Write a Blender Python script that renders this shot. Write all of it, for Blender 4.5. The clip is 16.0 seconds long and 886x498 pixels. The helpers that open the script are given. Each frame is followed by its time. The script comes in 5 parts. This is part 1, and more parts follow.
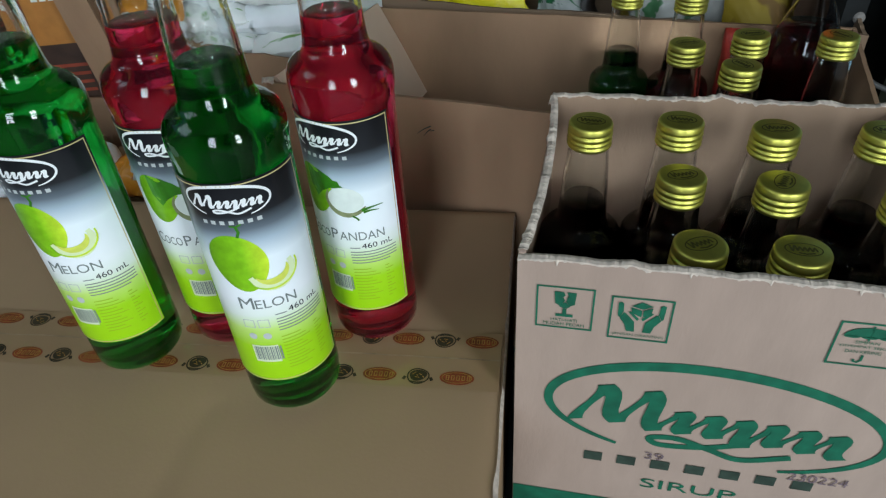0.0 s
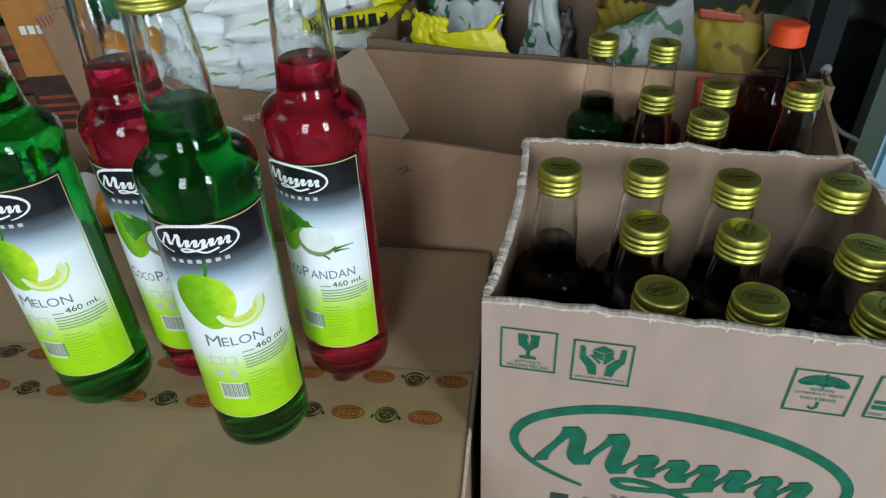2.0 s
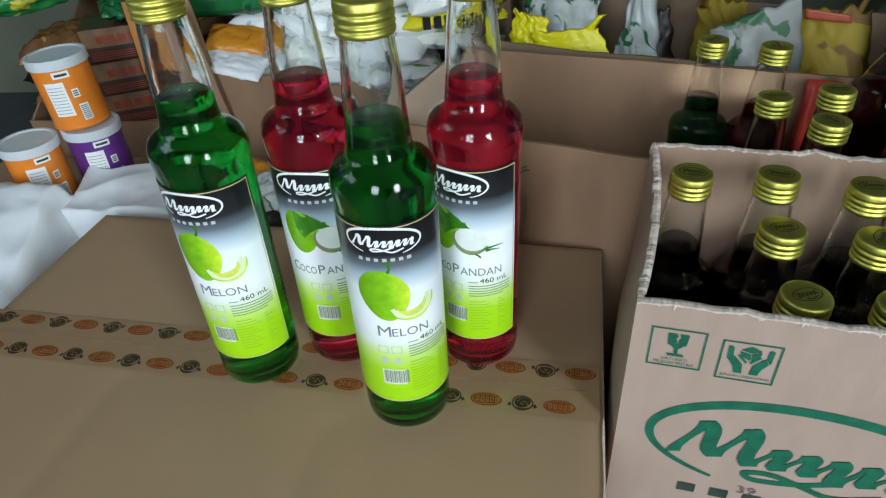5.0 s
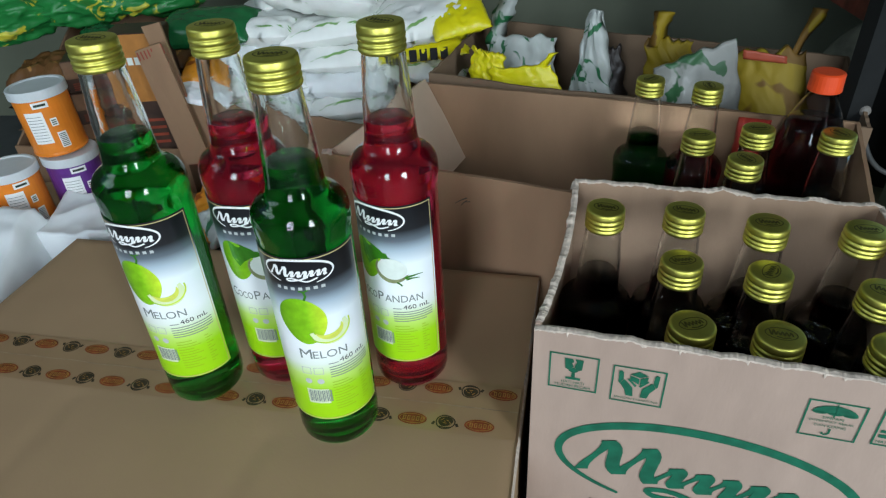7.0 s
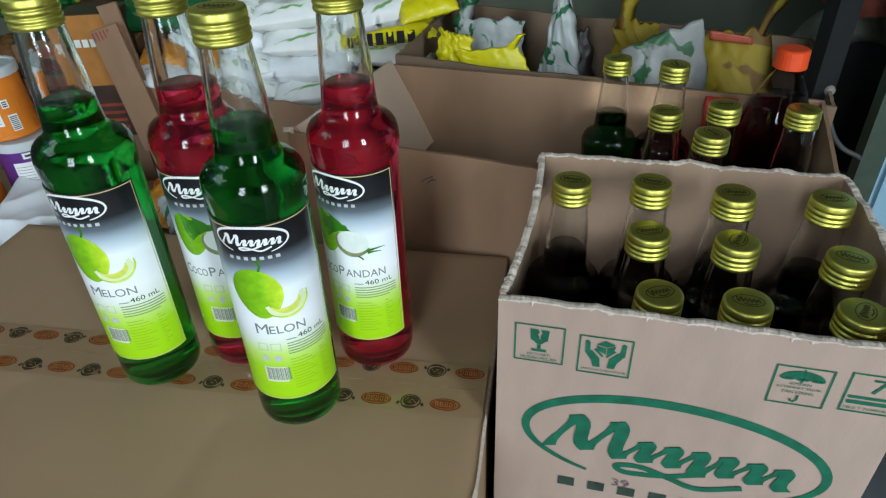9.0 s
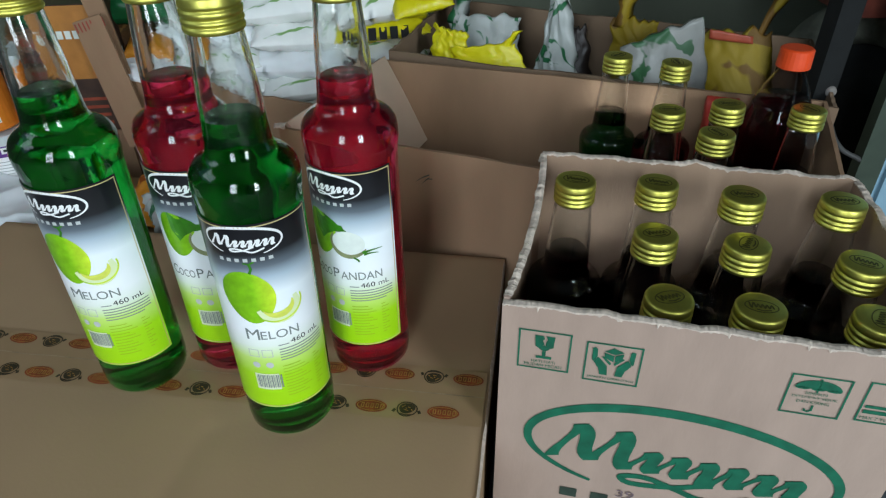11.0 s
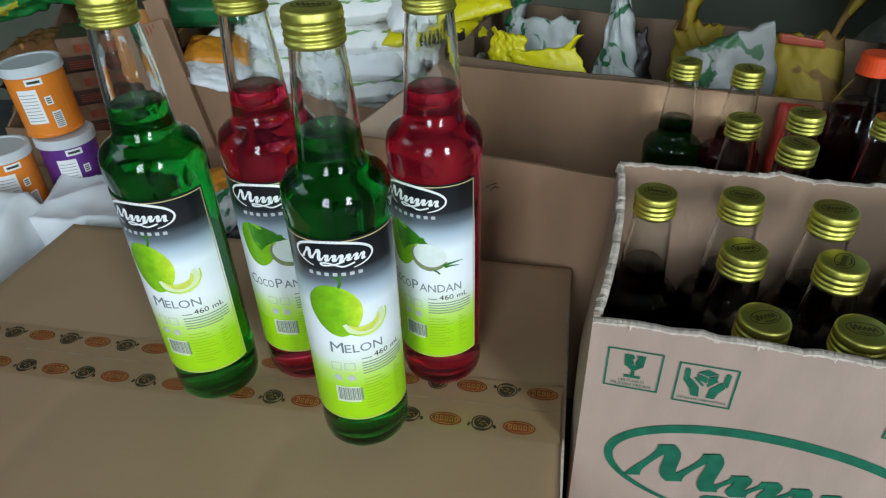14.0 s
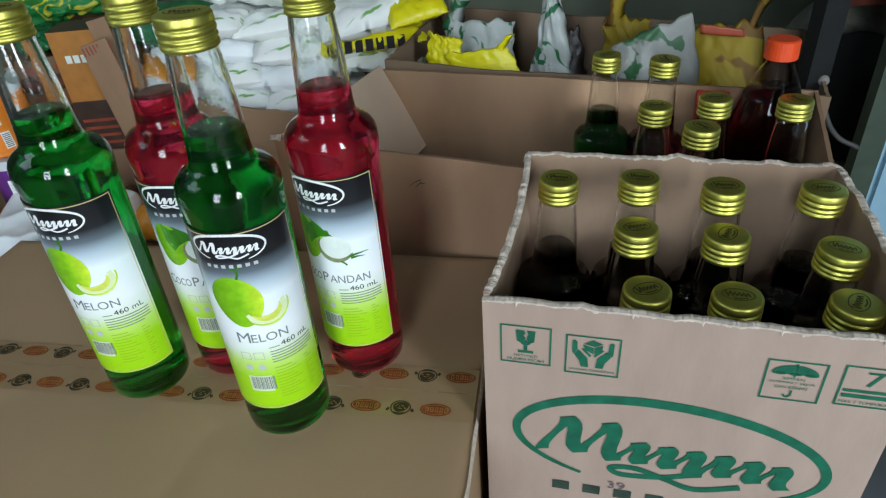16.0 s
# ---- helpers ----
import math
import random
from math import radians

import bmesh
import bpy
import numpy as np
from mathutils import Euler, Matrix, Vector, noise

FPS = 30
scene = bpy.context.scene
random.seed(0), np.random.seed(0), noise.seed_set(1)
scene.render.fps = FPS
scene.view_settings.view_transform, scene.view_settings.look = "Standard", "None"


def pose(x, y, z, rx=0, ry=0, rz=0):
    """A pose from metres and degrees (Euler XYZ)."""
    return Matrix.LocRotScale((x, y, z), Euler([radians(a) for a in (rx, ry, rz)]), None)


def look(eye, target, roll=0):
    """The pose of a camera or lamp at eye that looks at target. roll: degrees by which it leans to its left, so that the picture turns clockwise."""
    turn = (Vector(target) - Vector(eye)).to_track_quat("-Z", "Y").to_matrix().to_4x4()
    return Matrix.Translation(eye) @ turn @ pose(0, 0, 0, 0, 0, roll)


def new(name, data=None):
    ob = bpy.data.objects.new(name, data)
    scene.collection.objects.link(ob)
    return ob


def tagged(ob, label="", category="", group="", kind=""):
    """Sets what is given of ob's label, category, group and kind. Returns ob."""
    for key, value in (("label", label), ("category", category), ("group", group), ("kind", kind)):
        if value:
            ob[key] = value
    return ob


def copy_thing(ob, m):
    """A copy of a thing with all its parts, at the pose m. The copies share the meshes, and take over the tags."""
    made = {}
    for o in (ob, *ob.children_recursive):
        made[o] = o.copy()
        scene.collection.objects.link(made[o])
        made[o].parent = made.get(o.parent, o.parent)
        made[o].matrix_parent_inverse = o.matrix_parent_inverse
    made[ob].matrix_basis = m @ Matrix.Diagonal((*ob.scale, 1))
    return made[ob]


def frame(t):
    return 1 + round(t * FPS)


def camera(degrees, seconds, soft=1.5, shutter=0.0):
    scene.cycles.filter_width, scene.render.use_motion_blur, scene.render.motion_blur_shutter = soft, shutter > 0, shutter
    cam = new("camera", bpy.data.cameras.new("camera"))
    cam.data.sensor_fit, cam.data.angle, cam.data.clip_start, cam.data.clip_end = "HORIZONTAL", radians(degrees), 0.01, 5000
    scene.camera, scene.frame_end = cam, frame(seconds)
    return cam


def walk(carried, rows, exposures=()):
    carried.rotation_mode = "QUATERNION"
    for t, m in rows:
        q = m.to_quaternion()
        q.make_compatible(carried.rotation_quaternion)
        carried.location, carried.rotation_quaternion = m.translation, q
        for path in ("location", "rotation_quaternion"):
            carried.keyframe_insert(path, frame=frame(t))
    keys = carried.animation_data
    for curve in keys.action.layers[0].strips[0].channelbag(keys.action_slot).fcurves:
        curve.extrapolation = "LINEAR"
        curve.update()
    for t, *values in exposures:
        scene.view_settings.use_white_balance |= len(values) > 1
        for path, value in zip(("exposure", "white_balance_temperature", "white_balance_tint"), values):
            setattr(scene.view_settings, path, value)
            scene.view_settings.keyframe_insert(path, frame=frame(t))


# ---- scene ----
cam = camera(68.7, 16.0, 1.25)
PATH = [
    (0, (0.072, 0.054, 0.525), (-0.024, 1.63, -0.702), -3.9),
    (0.5, (0.066, 0.055, 0.53), (-0.036, 1.644, -0.679), -3.7),
    (1, (0.077, 0.062, 0.531), (0.017, 1.673, -0.653), -3.0),
    (1.5, (0.088, 0.063, 0.53), (0.06, 1.697, -0.624), -1.7),
    (2, (0.086, 0.052, 0.533), (0.023, 1.688, -0.616), -2.1),
    (2.5, (0.071, 0.038, 0.546), (-0.062, 1.658, -0.619), -2.7),
    (3, (0.058, 0.033, 0.553), (-0.162, 1.647, -0.607), -3.9),
    (3.2, (0.052, 0.035, 0.551), (-0.176, 1.633, -0.629), -4.1),
    (5.3, (0.014, 0.029, 0.562), (-0.155, 1.634, -0.618), -3.0),
    (5.5, (0.02, 0.03, 0.559), (-0.128, 1.631, -0.631), -2.4),
    (6, (0.05, 0.034, 0.57), (-0.058, 1.655, -0.597), -2.6),
    (6.5, (0.06, 0.017, 0.588), (-0.123, 1.649, -0.553), -3.6),
    (7, (0.077, 0.009, 0.586), (-0.118, 1.647, -0.544), -3.1),
    (7.5, (0.068, 0.01, 0.575), (-0.104, 1.644, -0.566), -2.0),
    (8, (0.07, 0.008, 0.571), (-0.086, 1.649, -0.562), -2.3),
    (8.5, (0.081, 0.003, 0.571), (-0.029, 1.659, -0.546), -1.8),
    (9, (0.085, 0.01, 0.56), (-0.034, 1.655, -0.572), -2.1),
    (9.2, (0.086, 0.014, 0.558), (-0.039, 1.665, -0.564), -2.2),
    (11.3, (0.074, 0.033, 0.547), (-0.001, 1.674, -0.593), -0.9),
    (11.5, (0.076, 0.04, 0.545), (-0.026, 1.674, -0.604), -1.4),
    (12, (0.054, 0.055, 0.546), (-0.071, 1.67, -0.627), -1.0),
    (12.5, (0.02, 0.071, 0.537), (-0.155, 1.672, -0.649), -0.9),
    (13, (0.01, 0.07, 0.538), (-0.19, 1.667, -0.649), -0.9),
    (13.5, (0.021, 0.057, 0.548), (-0.148, 1.677, -0.613), -1.0),
    (14, (0.037, 0.036, 0.556), (-0.125, 1.673, -0.582), -1.9),
    (14.5, (0.058, 0.022, 0.562), (-0.075, 1.68, -0.548), -2.4),
    (15, (0.088, 0.009, 0.56), (-0.018, 1.681, -0.534), -2.9),
    (15.5, (0.108, 0.005, 0.556), (0.029, 1.672, -0.547), -3.2),
    (16, (0.102, 0.015, 0.553), (-0.043, 1.67, -0.562), -4.3),
]
walk(cam, [(t, look(eye, target, roll)) for t, eye, target, roll in PATH], exposures=((0.0, -0.07), (0.5, -0.20), (1.0, -0.07), (2.0, 0.03), (3.0, 0.09), (5.5, 0.18), (6.0, 0.10), (6.5, 0.13), (9.0, 0.09), (11.5, 0.01), (13.0, -0.02), (14.5, 0.06), (16.0, 0.09)))

# ---- light ----
world = bpy.data.worlds.new("daylight")
scene.world = world
world.use_nodes = True
wn = world.node_tree
sky = wn.nodes.new("ShaderNodeTexSky")
sky.sky_type, sky.sun_disc, sky.sun_elevation, sky.sun_rotation = "NISHITA", False, radians(50), radians(160)
wn.links.new(sky.outputs[0], wn.nodes["Background"].inputs[0])
wn.nodes["Background"].inputs[1].default_value = 0.12


def area(name, m, sx, sy, watts, color):
    lamp = bpy.data.lights.new(name, "AREA")
    lamp.shape, lamp.size, lamp.size_y, lamp.energy, lamp.color = "RECTANGLE", sx, sy, watts, color
    ob = new(name, lamp)
    ob.matrix_world = m
    return ob


# daylight through the two front doorways and a small left window
area("door_daylight", look((1.47, -1.68, 0.98), (0.87, -0.88, 0.80)), 0.44, 1.45, 44, (0.83, 0.96, 1.04))
area("front_daylight", look((-0.35, -1.68, 0.98), (-0.25, -0.72, 0.83)), 0.48, 1.45, 25, (0.80, 0.93, 1.04))
area("side_daylight", look((-1.42, 0.05, 1.45), (-0.42, 0.25, 0.85)), 0.8, 0.6, 3.0, (0.76, 0.92, 1.0))


# ---- materials ----
def mat(name, color, rough=0.6, metal=0.0, spread=0.12, scale=40.0, bump=0.0, bump_scale=200.0, coat=0.0, stretch=None, stains=0.0, trans=0.0, ior=1.45, sss=0.0):
    m = bpy.data.materials.new(name)
    m.use_nodes = True
    nt = m.node_tree
    b = nt.nodes["Principled BSDF"]
    b.inputs["Roughness"].default_value, b.inputs["Metallic"].default_value = rough, metal
    b.inputs["Coat Weight"].default_value = coat
    b.inputs["Transmission Weight"].default_value, b.inputs["IOR"].default_value = trans, ior
    tc = nt.nodes.new("ShaderNodeTexCoord")
    mp = nt.nodes.new("ShaderNodeMapping")
    mp.inputs["Scale"].default_value = stretch or (1, 1, 1)
    nt.links.new(tc.outputs["Object"], mp.inputs[0])
    if spread:
        big = nt.nodes.new("ShaderNodeTexNoise")
        big.inputs["Scale"].default_value, big.inputs["Detail"].default_value = scale, 5
        nt.links.new(mp.outputs[0], big.inputs["Vector"])
        ramp = nt.nodes.new("ShaderNodeMapRange")
        ramp.inputs["From Min"].default_value, ramp.inputs["From Max"].default_value = 0.3, 0.7
        ramp.inputs["To Min"].default_value, ramp.inputs["To Max"].default_value = 1 - spread, 1 + spread
        nt.links.new(big.outputs["Fac"], ramp.inputs["Value"])
        mul = nt.nodes.new("ShaderNodeMix")
        mul.data_type, mul.blend_type = "RGBA", "MULTIPLY"
        mul.inputs["Factor"].default_value = 1
        mul.inputs["A"].default_value = (*color, 1)
        nt.links.new(ramp.outputs[0], mul.inputs["B"])
        out = mul.outputs["Result"]
        if stains:
            st = nt.nodes.new("ShaderNodeTexNoise")
            st.inputs["Scale"].default_value, st.inputs["Detail"].default_value = scale * 0.22, 3
            nt.links.new(tc.outputs["Object"], st.inputs["Vector"])
            sr = nt.nodes.new("ShaderNodeMapRange")
            sr.inputs["From Min"].default_value, sr.inputs["From Max"].default_value = 0.55, 0.75
            sr.inputs["To Min"].default_value, sr.inputs["To Max"].default_value = 0, stains
            nt.links.new(st.outputs["Fac"], sr.inputs["Value"])
            mx = nt.nodes.new("ShaderNodeMix")
            mx.data_type = "RGBA"
            nt.links.new(sr.outputs[0], mx.inputs["Factor"])
            nt.links.new(out, mx.inputs["A"])
            mx.inputs["B"].default_value = (color[0] * 0.55, color[1] * 0.5, color[2] * 0.45, 1)
            out = mx.outputs["Result"]
        nt.links.new(out, b.inputs["Base Color"])
    else:
        b.inputs["Base Color"].default_value = (*color, 1)
    if bump:
        fine = nt.nodes.new("ShaderNodeTexNoise")
        fine.inputs["Scale"].default_value, fine.inputs["Detail"].default_value = bump_scale, 4
        nt.links.new(mp.outputs[0], fine.inputs["Vector"])
        bp = nt.nodes.new("ShaderNodeBump")
        bp.inputs["Strength"].default_value, bp.inputs["Distance"].default_value = bump, 0.001
        nt.links.new(fine.outputs["Fac"], bp.inputs["Height"])
        nt.links.new(bp.outputs[0], b.inputs["Normal"])
    return m


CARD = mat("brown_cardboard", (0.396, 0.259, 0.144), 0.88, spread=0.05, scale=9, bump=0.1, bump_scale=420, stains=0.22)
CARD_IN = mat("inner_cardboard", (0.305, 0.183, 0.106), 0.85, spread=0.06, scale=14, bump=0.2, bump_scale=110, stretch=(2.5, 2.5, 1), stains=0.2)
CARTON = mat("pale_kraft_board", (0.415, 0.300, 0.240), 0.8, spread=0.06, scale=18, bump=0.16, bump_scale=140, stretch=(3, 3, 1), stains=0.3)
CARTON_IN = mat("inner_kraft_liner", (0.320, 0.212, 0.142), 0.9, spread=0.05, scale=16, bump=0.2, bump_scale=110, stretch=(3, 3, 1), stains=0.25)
TORN = mat("torn_paper_edge", (0.557, 0.470, 0.392), 0.95, spread=0.25, scale=220, bump=0.35, bump_scale=300)
INK_GREEN = mat("green_ink", (0.004, 0.115, 0.06), 0.7, spread=0.25, scale=90)
INK_DARK = mat("dark_ink", (0.03, 0.05, 0.035), 0.7, spread=0.3, scale=120)
INK_STAMP = mat("purple_stamp_ink", (0.17, 0.12, 0.13), 0.8, spread=0.3, scale=300)
INK_BLACK = mat("black_ink", (0.012, 0.012, 0.014), 0.5, spread=0)
INK_PALE = mat("pale_lime_print", (0.70, 0.78, 0.52), 0.35, spread=0)
INK_SOFT = mat("soft_black_ink", (0.19, 0.22, 0.21), 0.5, spread=0)
INK_GREY = mat("grey_ink", (0.22, 0.25, 0.24), 0.5, spread=0)
INK_FAINT = mat("pale_grey_ink", (0.52, 0.55, 0.54), 0.5, spread=0)
INK_LIME = mat("dark_lime_ink", (0.33, 0.52, 0.02), 0.4, spread=0)
GLASS = mat("clear_glass", (0.97, 0.99, 0.98), 0.04, trans=1.0, ior=1.5, spread=0, bump=0.35, bump_scale=38)


def syrup_pair(name, color, clear=1.0):
    """Syrup against glass (a weak step in refraction) and its free surface in the neck."""
    return [mat(name, color, 0.02, trans=clear, ior=0.947, spread=0), mat(name + "_surface", color, 0.02, trans=clear, ior=1.42, spread=0)]


SYRUP_GREEN = syrup_pair("green_syrup", (0.014, 0.52, 0.05), 0.992)
SYRUP_RED = syrup_pair("red_syrup", (0.97, 0.045, 0.13), 0.974)
SYRUP_DEEP = syrup_pair("deep_green_syrup", (0.004, 0.11, 0.02))
SYRUP_DARK = syrup_pair("dark_rose_syrup", (0.07, 0.003, 0.012))
GOLD = mat("gold_aluminium", (0.644, 0.609, 0.131), 0.44, metal=1.0, spread=0.1, scale=120, bump=0.06, bump_scale=500)
GOLD_EMBOSS = mat("dark_cap_print", (0.11, 0.105, 0.02), 0.5, metal=0.6, spread=0.2, scale=400)
GOLD_LINE = mat("gold_line", (0.62, 0.5, 0.24), 0.4, spread=0)
WHITE_INK = mat("white_ink", (0.86, 0.87, 0.86), 0.35, spread=0)
MELON_DARK = mat("dark_green_print", (0.04, 0.2, 0.012), 0.3, spread=0.35, scale=90)
MELON_FLESH = mat("yellow_flesh_print", (0.72, 0.78, 0.12), 0.3, spread=0.12, scale=150)
MELON_RIND = mat("pale_rind_print", (0.75, 0.85, 0.5), 0.3, spread=0)
COCO_WHITE = mat("coconut_flesh_print", (0.78, 0.84, 0.78), 0.3, spread=0.06, scale=120)
COCO_HUSK = mat("coconut_husk_print", (0.24, 0.27, 0.13), 0.3, spread=0.3, scale=200)


def label_material():
    """Gloss paper, printed black at the top, fading to white and to lime at the foot."""
    m = bpy.data.materials.new("label_paper")
    m.use_nodes = True
    nt = m.node_tree
    b = nt.nodes["Principled BSDF"]
    b.inputs["Roughness"].default_value = 0.28
    tc = nt.nodes.new("ShaderNodeTexCoord")
    sep = nt.nodes.new("ShaderNodeSeparateXYZ")
    rng = nt.nodes.new("ShaderNodeMapRange")
    rng.inputs["From Min"].default_value, rng.inputs["From Max"].default_value = 0.034, 0.182
    ramp = nt.nodes.new("ShaderNodeValToRGB")
    els = ramp.color_ramp.elements
    els[0].position, els[0].color = 0.0, (0.36, 0.68, 0.006, 1)
    els[1].position, els[1].color = 1.0, (0.006, 0.006, 0.008, 1)
    for p, c in ((0.20, (0.38, 0.71, 0.012, 1)), (0.30, (0.56, 0.80, 0.18, 1)), (0.38, (0.82, 0.89, 0.80, 1)), (0.46, (0.92, 0.95, 0.97, 1)), (0.66, (0.86, 0.93, 0.97, 1)), (0.745, (0.42, 0.52, 0.60, 1)), (0.80, (0.13, 0.16, 0.19, 1)), (0.86, (0.016, 0.017, 0.02, 1))):
        e = els.new(p)
        e.color = c
    nt.links.new(tc.outputs["Object"], sep.inputs[0])
    nt.links.new(sep.outputs["Z"], rng.inputs["Value"])
    nt.links.new(rng.outputs[0], ramp.inputs[0])
    nt.links.new(ramp.outputs[0], b.inputs["Base Color"])
    return m


LABEL = label_material()


def fruit_material():
    """Printed melon skin: dark green running to yellow-green across the fruit, with fine mottling."""
    m = mat("melon_green_print", (0.25, 0.55, 0.02), 0.3, spread=0.16, scale=160)
    nt = m.node_tree
    mul = [n for n in nt.nodes if n.type == "MIX"][0]
    tc, sep, rng, ramp = (nt.nodes.new("ShaderNode" + k) for k in ("TexCoord", "SeparateXYZ", "MapRange", "ValToRGB"))
    rng.inputs["From Min"].default_value, rng.inputs["From Max"].default_value = -0.0200, 0.0135
    els = ramp.color_ramp.elements
    els[0].position, els[0].color = 0.0, (0.13, 0.36, 0.006, 1)
    els[1].position, els[1].color = 1.0, (0.62, 0.82, 0.04, 1)
    mid = els.new(0.6)
    mid.color = (0.24, 0.55, 0.012, 1)
    nt.links.new(tc.outputs["Object"], sep.inputs[0])
    nt.links.new(sep.outputs["X"], rng.inputs["Value"])
    nt.links.new(rng.outputs[0], ramp.inputs[0])
    nt.links.new(ramp.outputs[0], mul.inputs["A"])
    return m


MELON = fruit_material()


# ---- mesh helpers ----
def finish(bm, name, material, smooth=False):
    me = bpy.data.meshes.new(name)
    bmesh.ops.recalc_face_normals(bm, faces=bm.faces)
    bm.to_mesh(me)
    bm.free()
    for m in material if isinstance(material, (list, tuple)) else [material]:
        me.materials.append(m)
    if smooth:
        for p in me.polygons:
            p.use_smooth = True
    return me


def part(name, bm, material, parent=None, label="", smooth=False):
    ob = new(name, finish(bm, name, material, smooth))
    if parent is not None:
        ob.parent = parent
    return tagged(ob, label)


def thing(name, label, category, m=None, group="", kind=""):
    ob = tagged(new(name), label, category, group, kind)
    ob.empty_display_size = 0.02
    if m is not None:
        ob.matrix_world = m
    return ob


def lathe(profile, n=40, closed=False):
    """A turned shape round z from (r, z) pairs; r 0 closes at the axis."""
    bm = bmesh.new()
    rings = []
    for r, z in profile:
        if r < 1e-6:
            rings.append([bm.verts.new((0, 0, z))])
        else:
            rings.append([bm.verts.new((r * math.cos(2 * math.pi * i / n), r * math.sin(2 * math.pi * i / n), z)) for i in range(n)])
    pairs = list(zip(rings, rings[1:]))
    if closed:
        pairs.append((rings[-1], rings[0]))
    for a, b in pairs:
        for i in range(n):
            j = (i + 1) % n
            if len(a) == 1 and len(b) == 1:
                continue
            if len(a) == 1:
                bm.faces.new((a[0], b[j], b[i]))
            elif len(b) == 1:
                bm.faces.new((a[i], a[j], b[0]))
            else:
                bm.faces.new((a[i], a[j], b[j], b[i]))
    return bm


def smooth_line(points, steps=6):
    """Catmull-Rom through the points."""
    p = [Vector(q) for q in points]
    p = [p[0] * 2 - p[1]] + p + [p[-1] * 2 - p[-2]]
    out = []
    for i in range(1, len(p) - 2):
        for k in range(steps):
            t = k / steps
            a, b, c, d = p[i - 1], p[i], p[i + 1], p[i + 2]
            out.append(0.5 * (2 * b + (c - a) * t + (2 * a - 5 * b + 4 * c - d) * t * t + (3 * b - a - 3 * c + d) * t ** 3))
    out.append(p[-2])
    return out


def flat_poly(bm, pts, put, rings=6):
    """A filled 2D outline, laid down by put(u, v) in rings so that it follows a curved skin."""
    cu, cv = sum(p[0] for p in pts) / len(pts), sum(p[1] for p in pts) / len(pts)
    n, last = len(pts), None
    for k in range(1, rings + 1):
        f = k / rings
        ring = [bm.verts.new(put(cu + (u - cu) * f, cv + (v - cv) * f)) for u, v in pts]
        if last is None:
            c = bm.verts.new(put(cu, cv))
            for i in range(n):
                bm.faces.new((ring[i], ring[(i + 1) % n], c))
        else:
            for i in range(n):
                bm.faces.new((last[i], ring[i], ring[(i + 1) % n], last[(i + 1) % n]))
        last = ring


def flat_rect(bm, u0, v0, u1, v1, put, n=1):
    for i in range(n):
        a, b = u0 + (u1 - u0) * i / n, u0 + (u1 - u0) * (i + 1) / n
        bm.faces.new([bm.verts.new(put(*p)) for p in ((a, v0), (b, v0), (b, v1), (a, v1))])


def ribbon(bm, pts, widths, put):
    """A flat stroke along 2D points with a width at each."""
    n = len(pts)
    rows = []
    for i in range(n):
        a, b = pts[max(i - 1, 0)], pts[min(i + 1, n - 1)]
        d = Vector((b[0] - a[0], b[1] - a[1]))
        d = d.normalized() if d.length else Vector((1, 0))
        w = widths[min(int(i * len(widths) / n), len(widths) - 1)] / 2 if not callable(widths) else widths(i / (n - 1)) / 2
        rows.append((bm.verts.new(put(pts[i][0] - d.y * w, pts[i][1] + d.x * w)), bm.verts.new(put(pts[i][0] + d.y * w, pts[i][1] - d.x * w))))
    for (a, b), (c, d) in zip(rows, rows[1:]):
        bm.faces.new((a, b, d, c))


def frame_2d(bm, u0, v0, u1, v1, w, put, n=1):
    flat_rect(bm, u0, v0, u1, v0 + w, put, n)
    flat_rect(bm, u0, v1 - w, u1, v1, put, n)
    flat_rect(bm, u0, v0 + w, u0 + w, v1 - w, put)
    flat_rect(bm, u1 - w, v0 + w, u1, v1 - w, put)


def ellipse_pts(cu, cv, ru, rv, n=28, turn=0.0, wob=0.0):
    out = []
    for i in range(n):
        a = 2 * math.pi * i / n
        k = 1 + wob * math.sin(3 * a + 1)
        x, y = ru * k * math.cos(a), rv * k * math.sin(a)
        out.append((cu + x * math.cos(turn) - y * math.sin(turn), cv + x * math.sin(turn) + y * math.cos(turn)))
    return out


def lettering(bm, text, size, cu, cv, put, width=None, turn=0.0, shear=0.0):
    """Letters in the built-in font, centred on (cu, cv) and laid down by put."""
    cu_data = bpy.data.curves.new("lettering", "FONT")
    cu_data.body, cu_data.size, cu_data.shear, cu_data.resolution_u = text, 1.0, shear, 3
    ob = bpy.data.objects.new("lettering", cu_data)
    scene.collection.objects.link(ob)
    deps = bpy.context.evaluated_depsgraph_get()
    me = bpy.data.meshes.new_from_object(ob.evaluated_get(deps))
    xs = [v.co.x for v in me.vertices]
    ys = [v.co.y for v in me.vertices]
    mx, my = (min(xs) + max(xs)) / 2, (min(ys) + max(ys)) / 2
    ky = size / (max(ys) - min(ys))
    kx = width / (max(xs) - min(xs)) if width else ky
    c, s = math.cos(turn), math.sin(turn)
    vs = []
    for v in me.vertices:
        x, y = (v.co.x - mx) * kx, (v.co.y - my) * ky
        vs.append(bm.verts.new(put(cu + x * c - y * s, cv + x * s + y * c)))
    for p in me.polygons:
        bm.faces.new([vs[i] for i in p.vertices])
    bpy.data.objects.remove(ob)
    bpy.data.curves.remove(cu_data)
    bpy.data.meshes.remove(me)


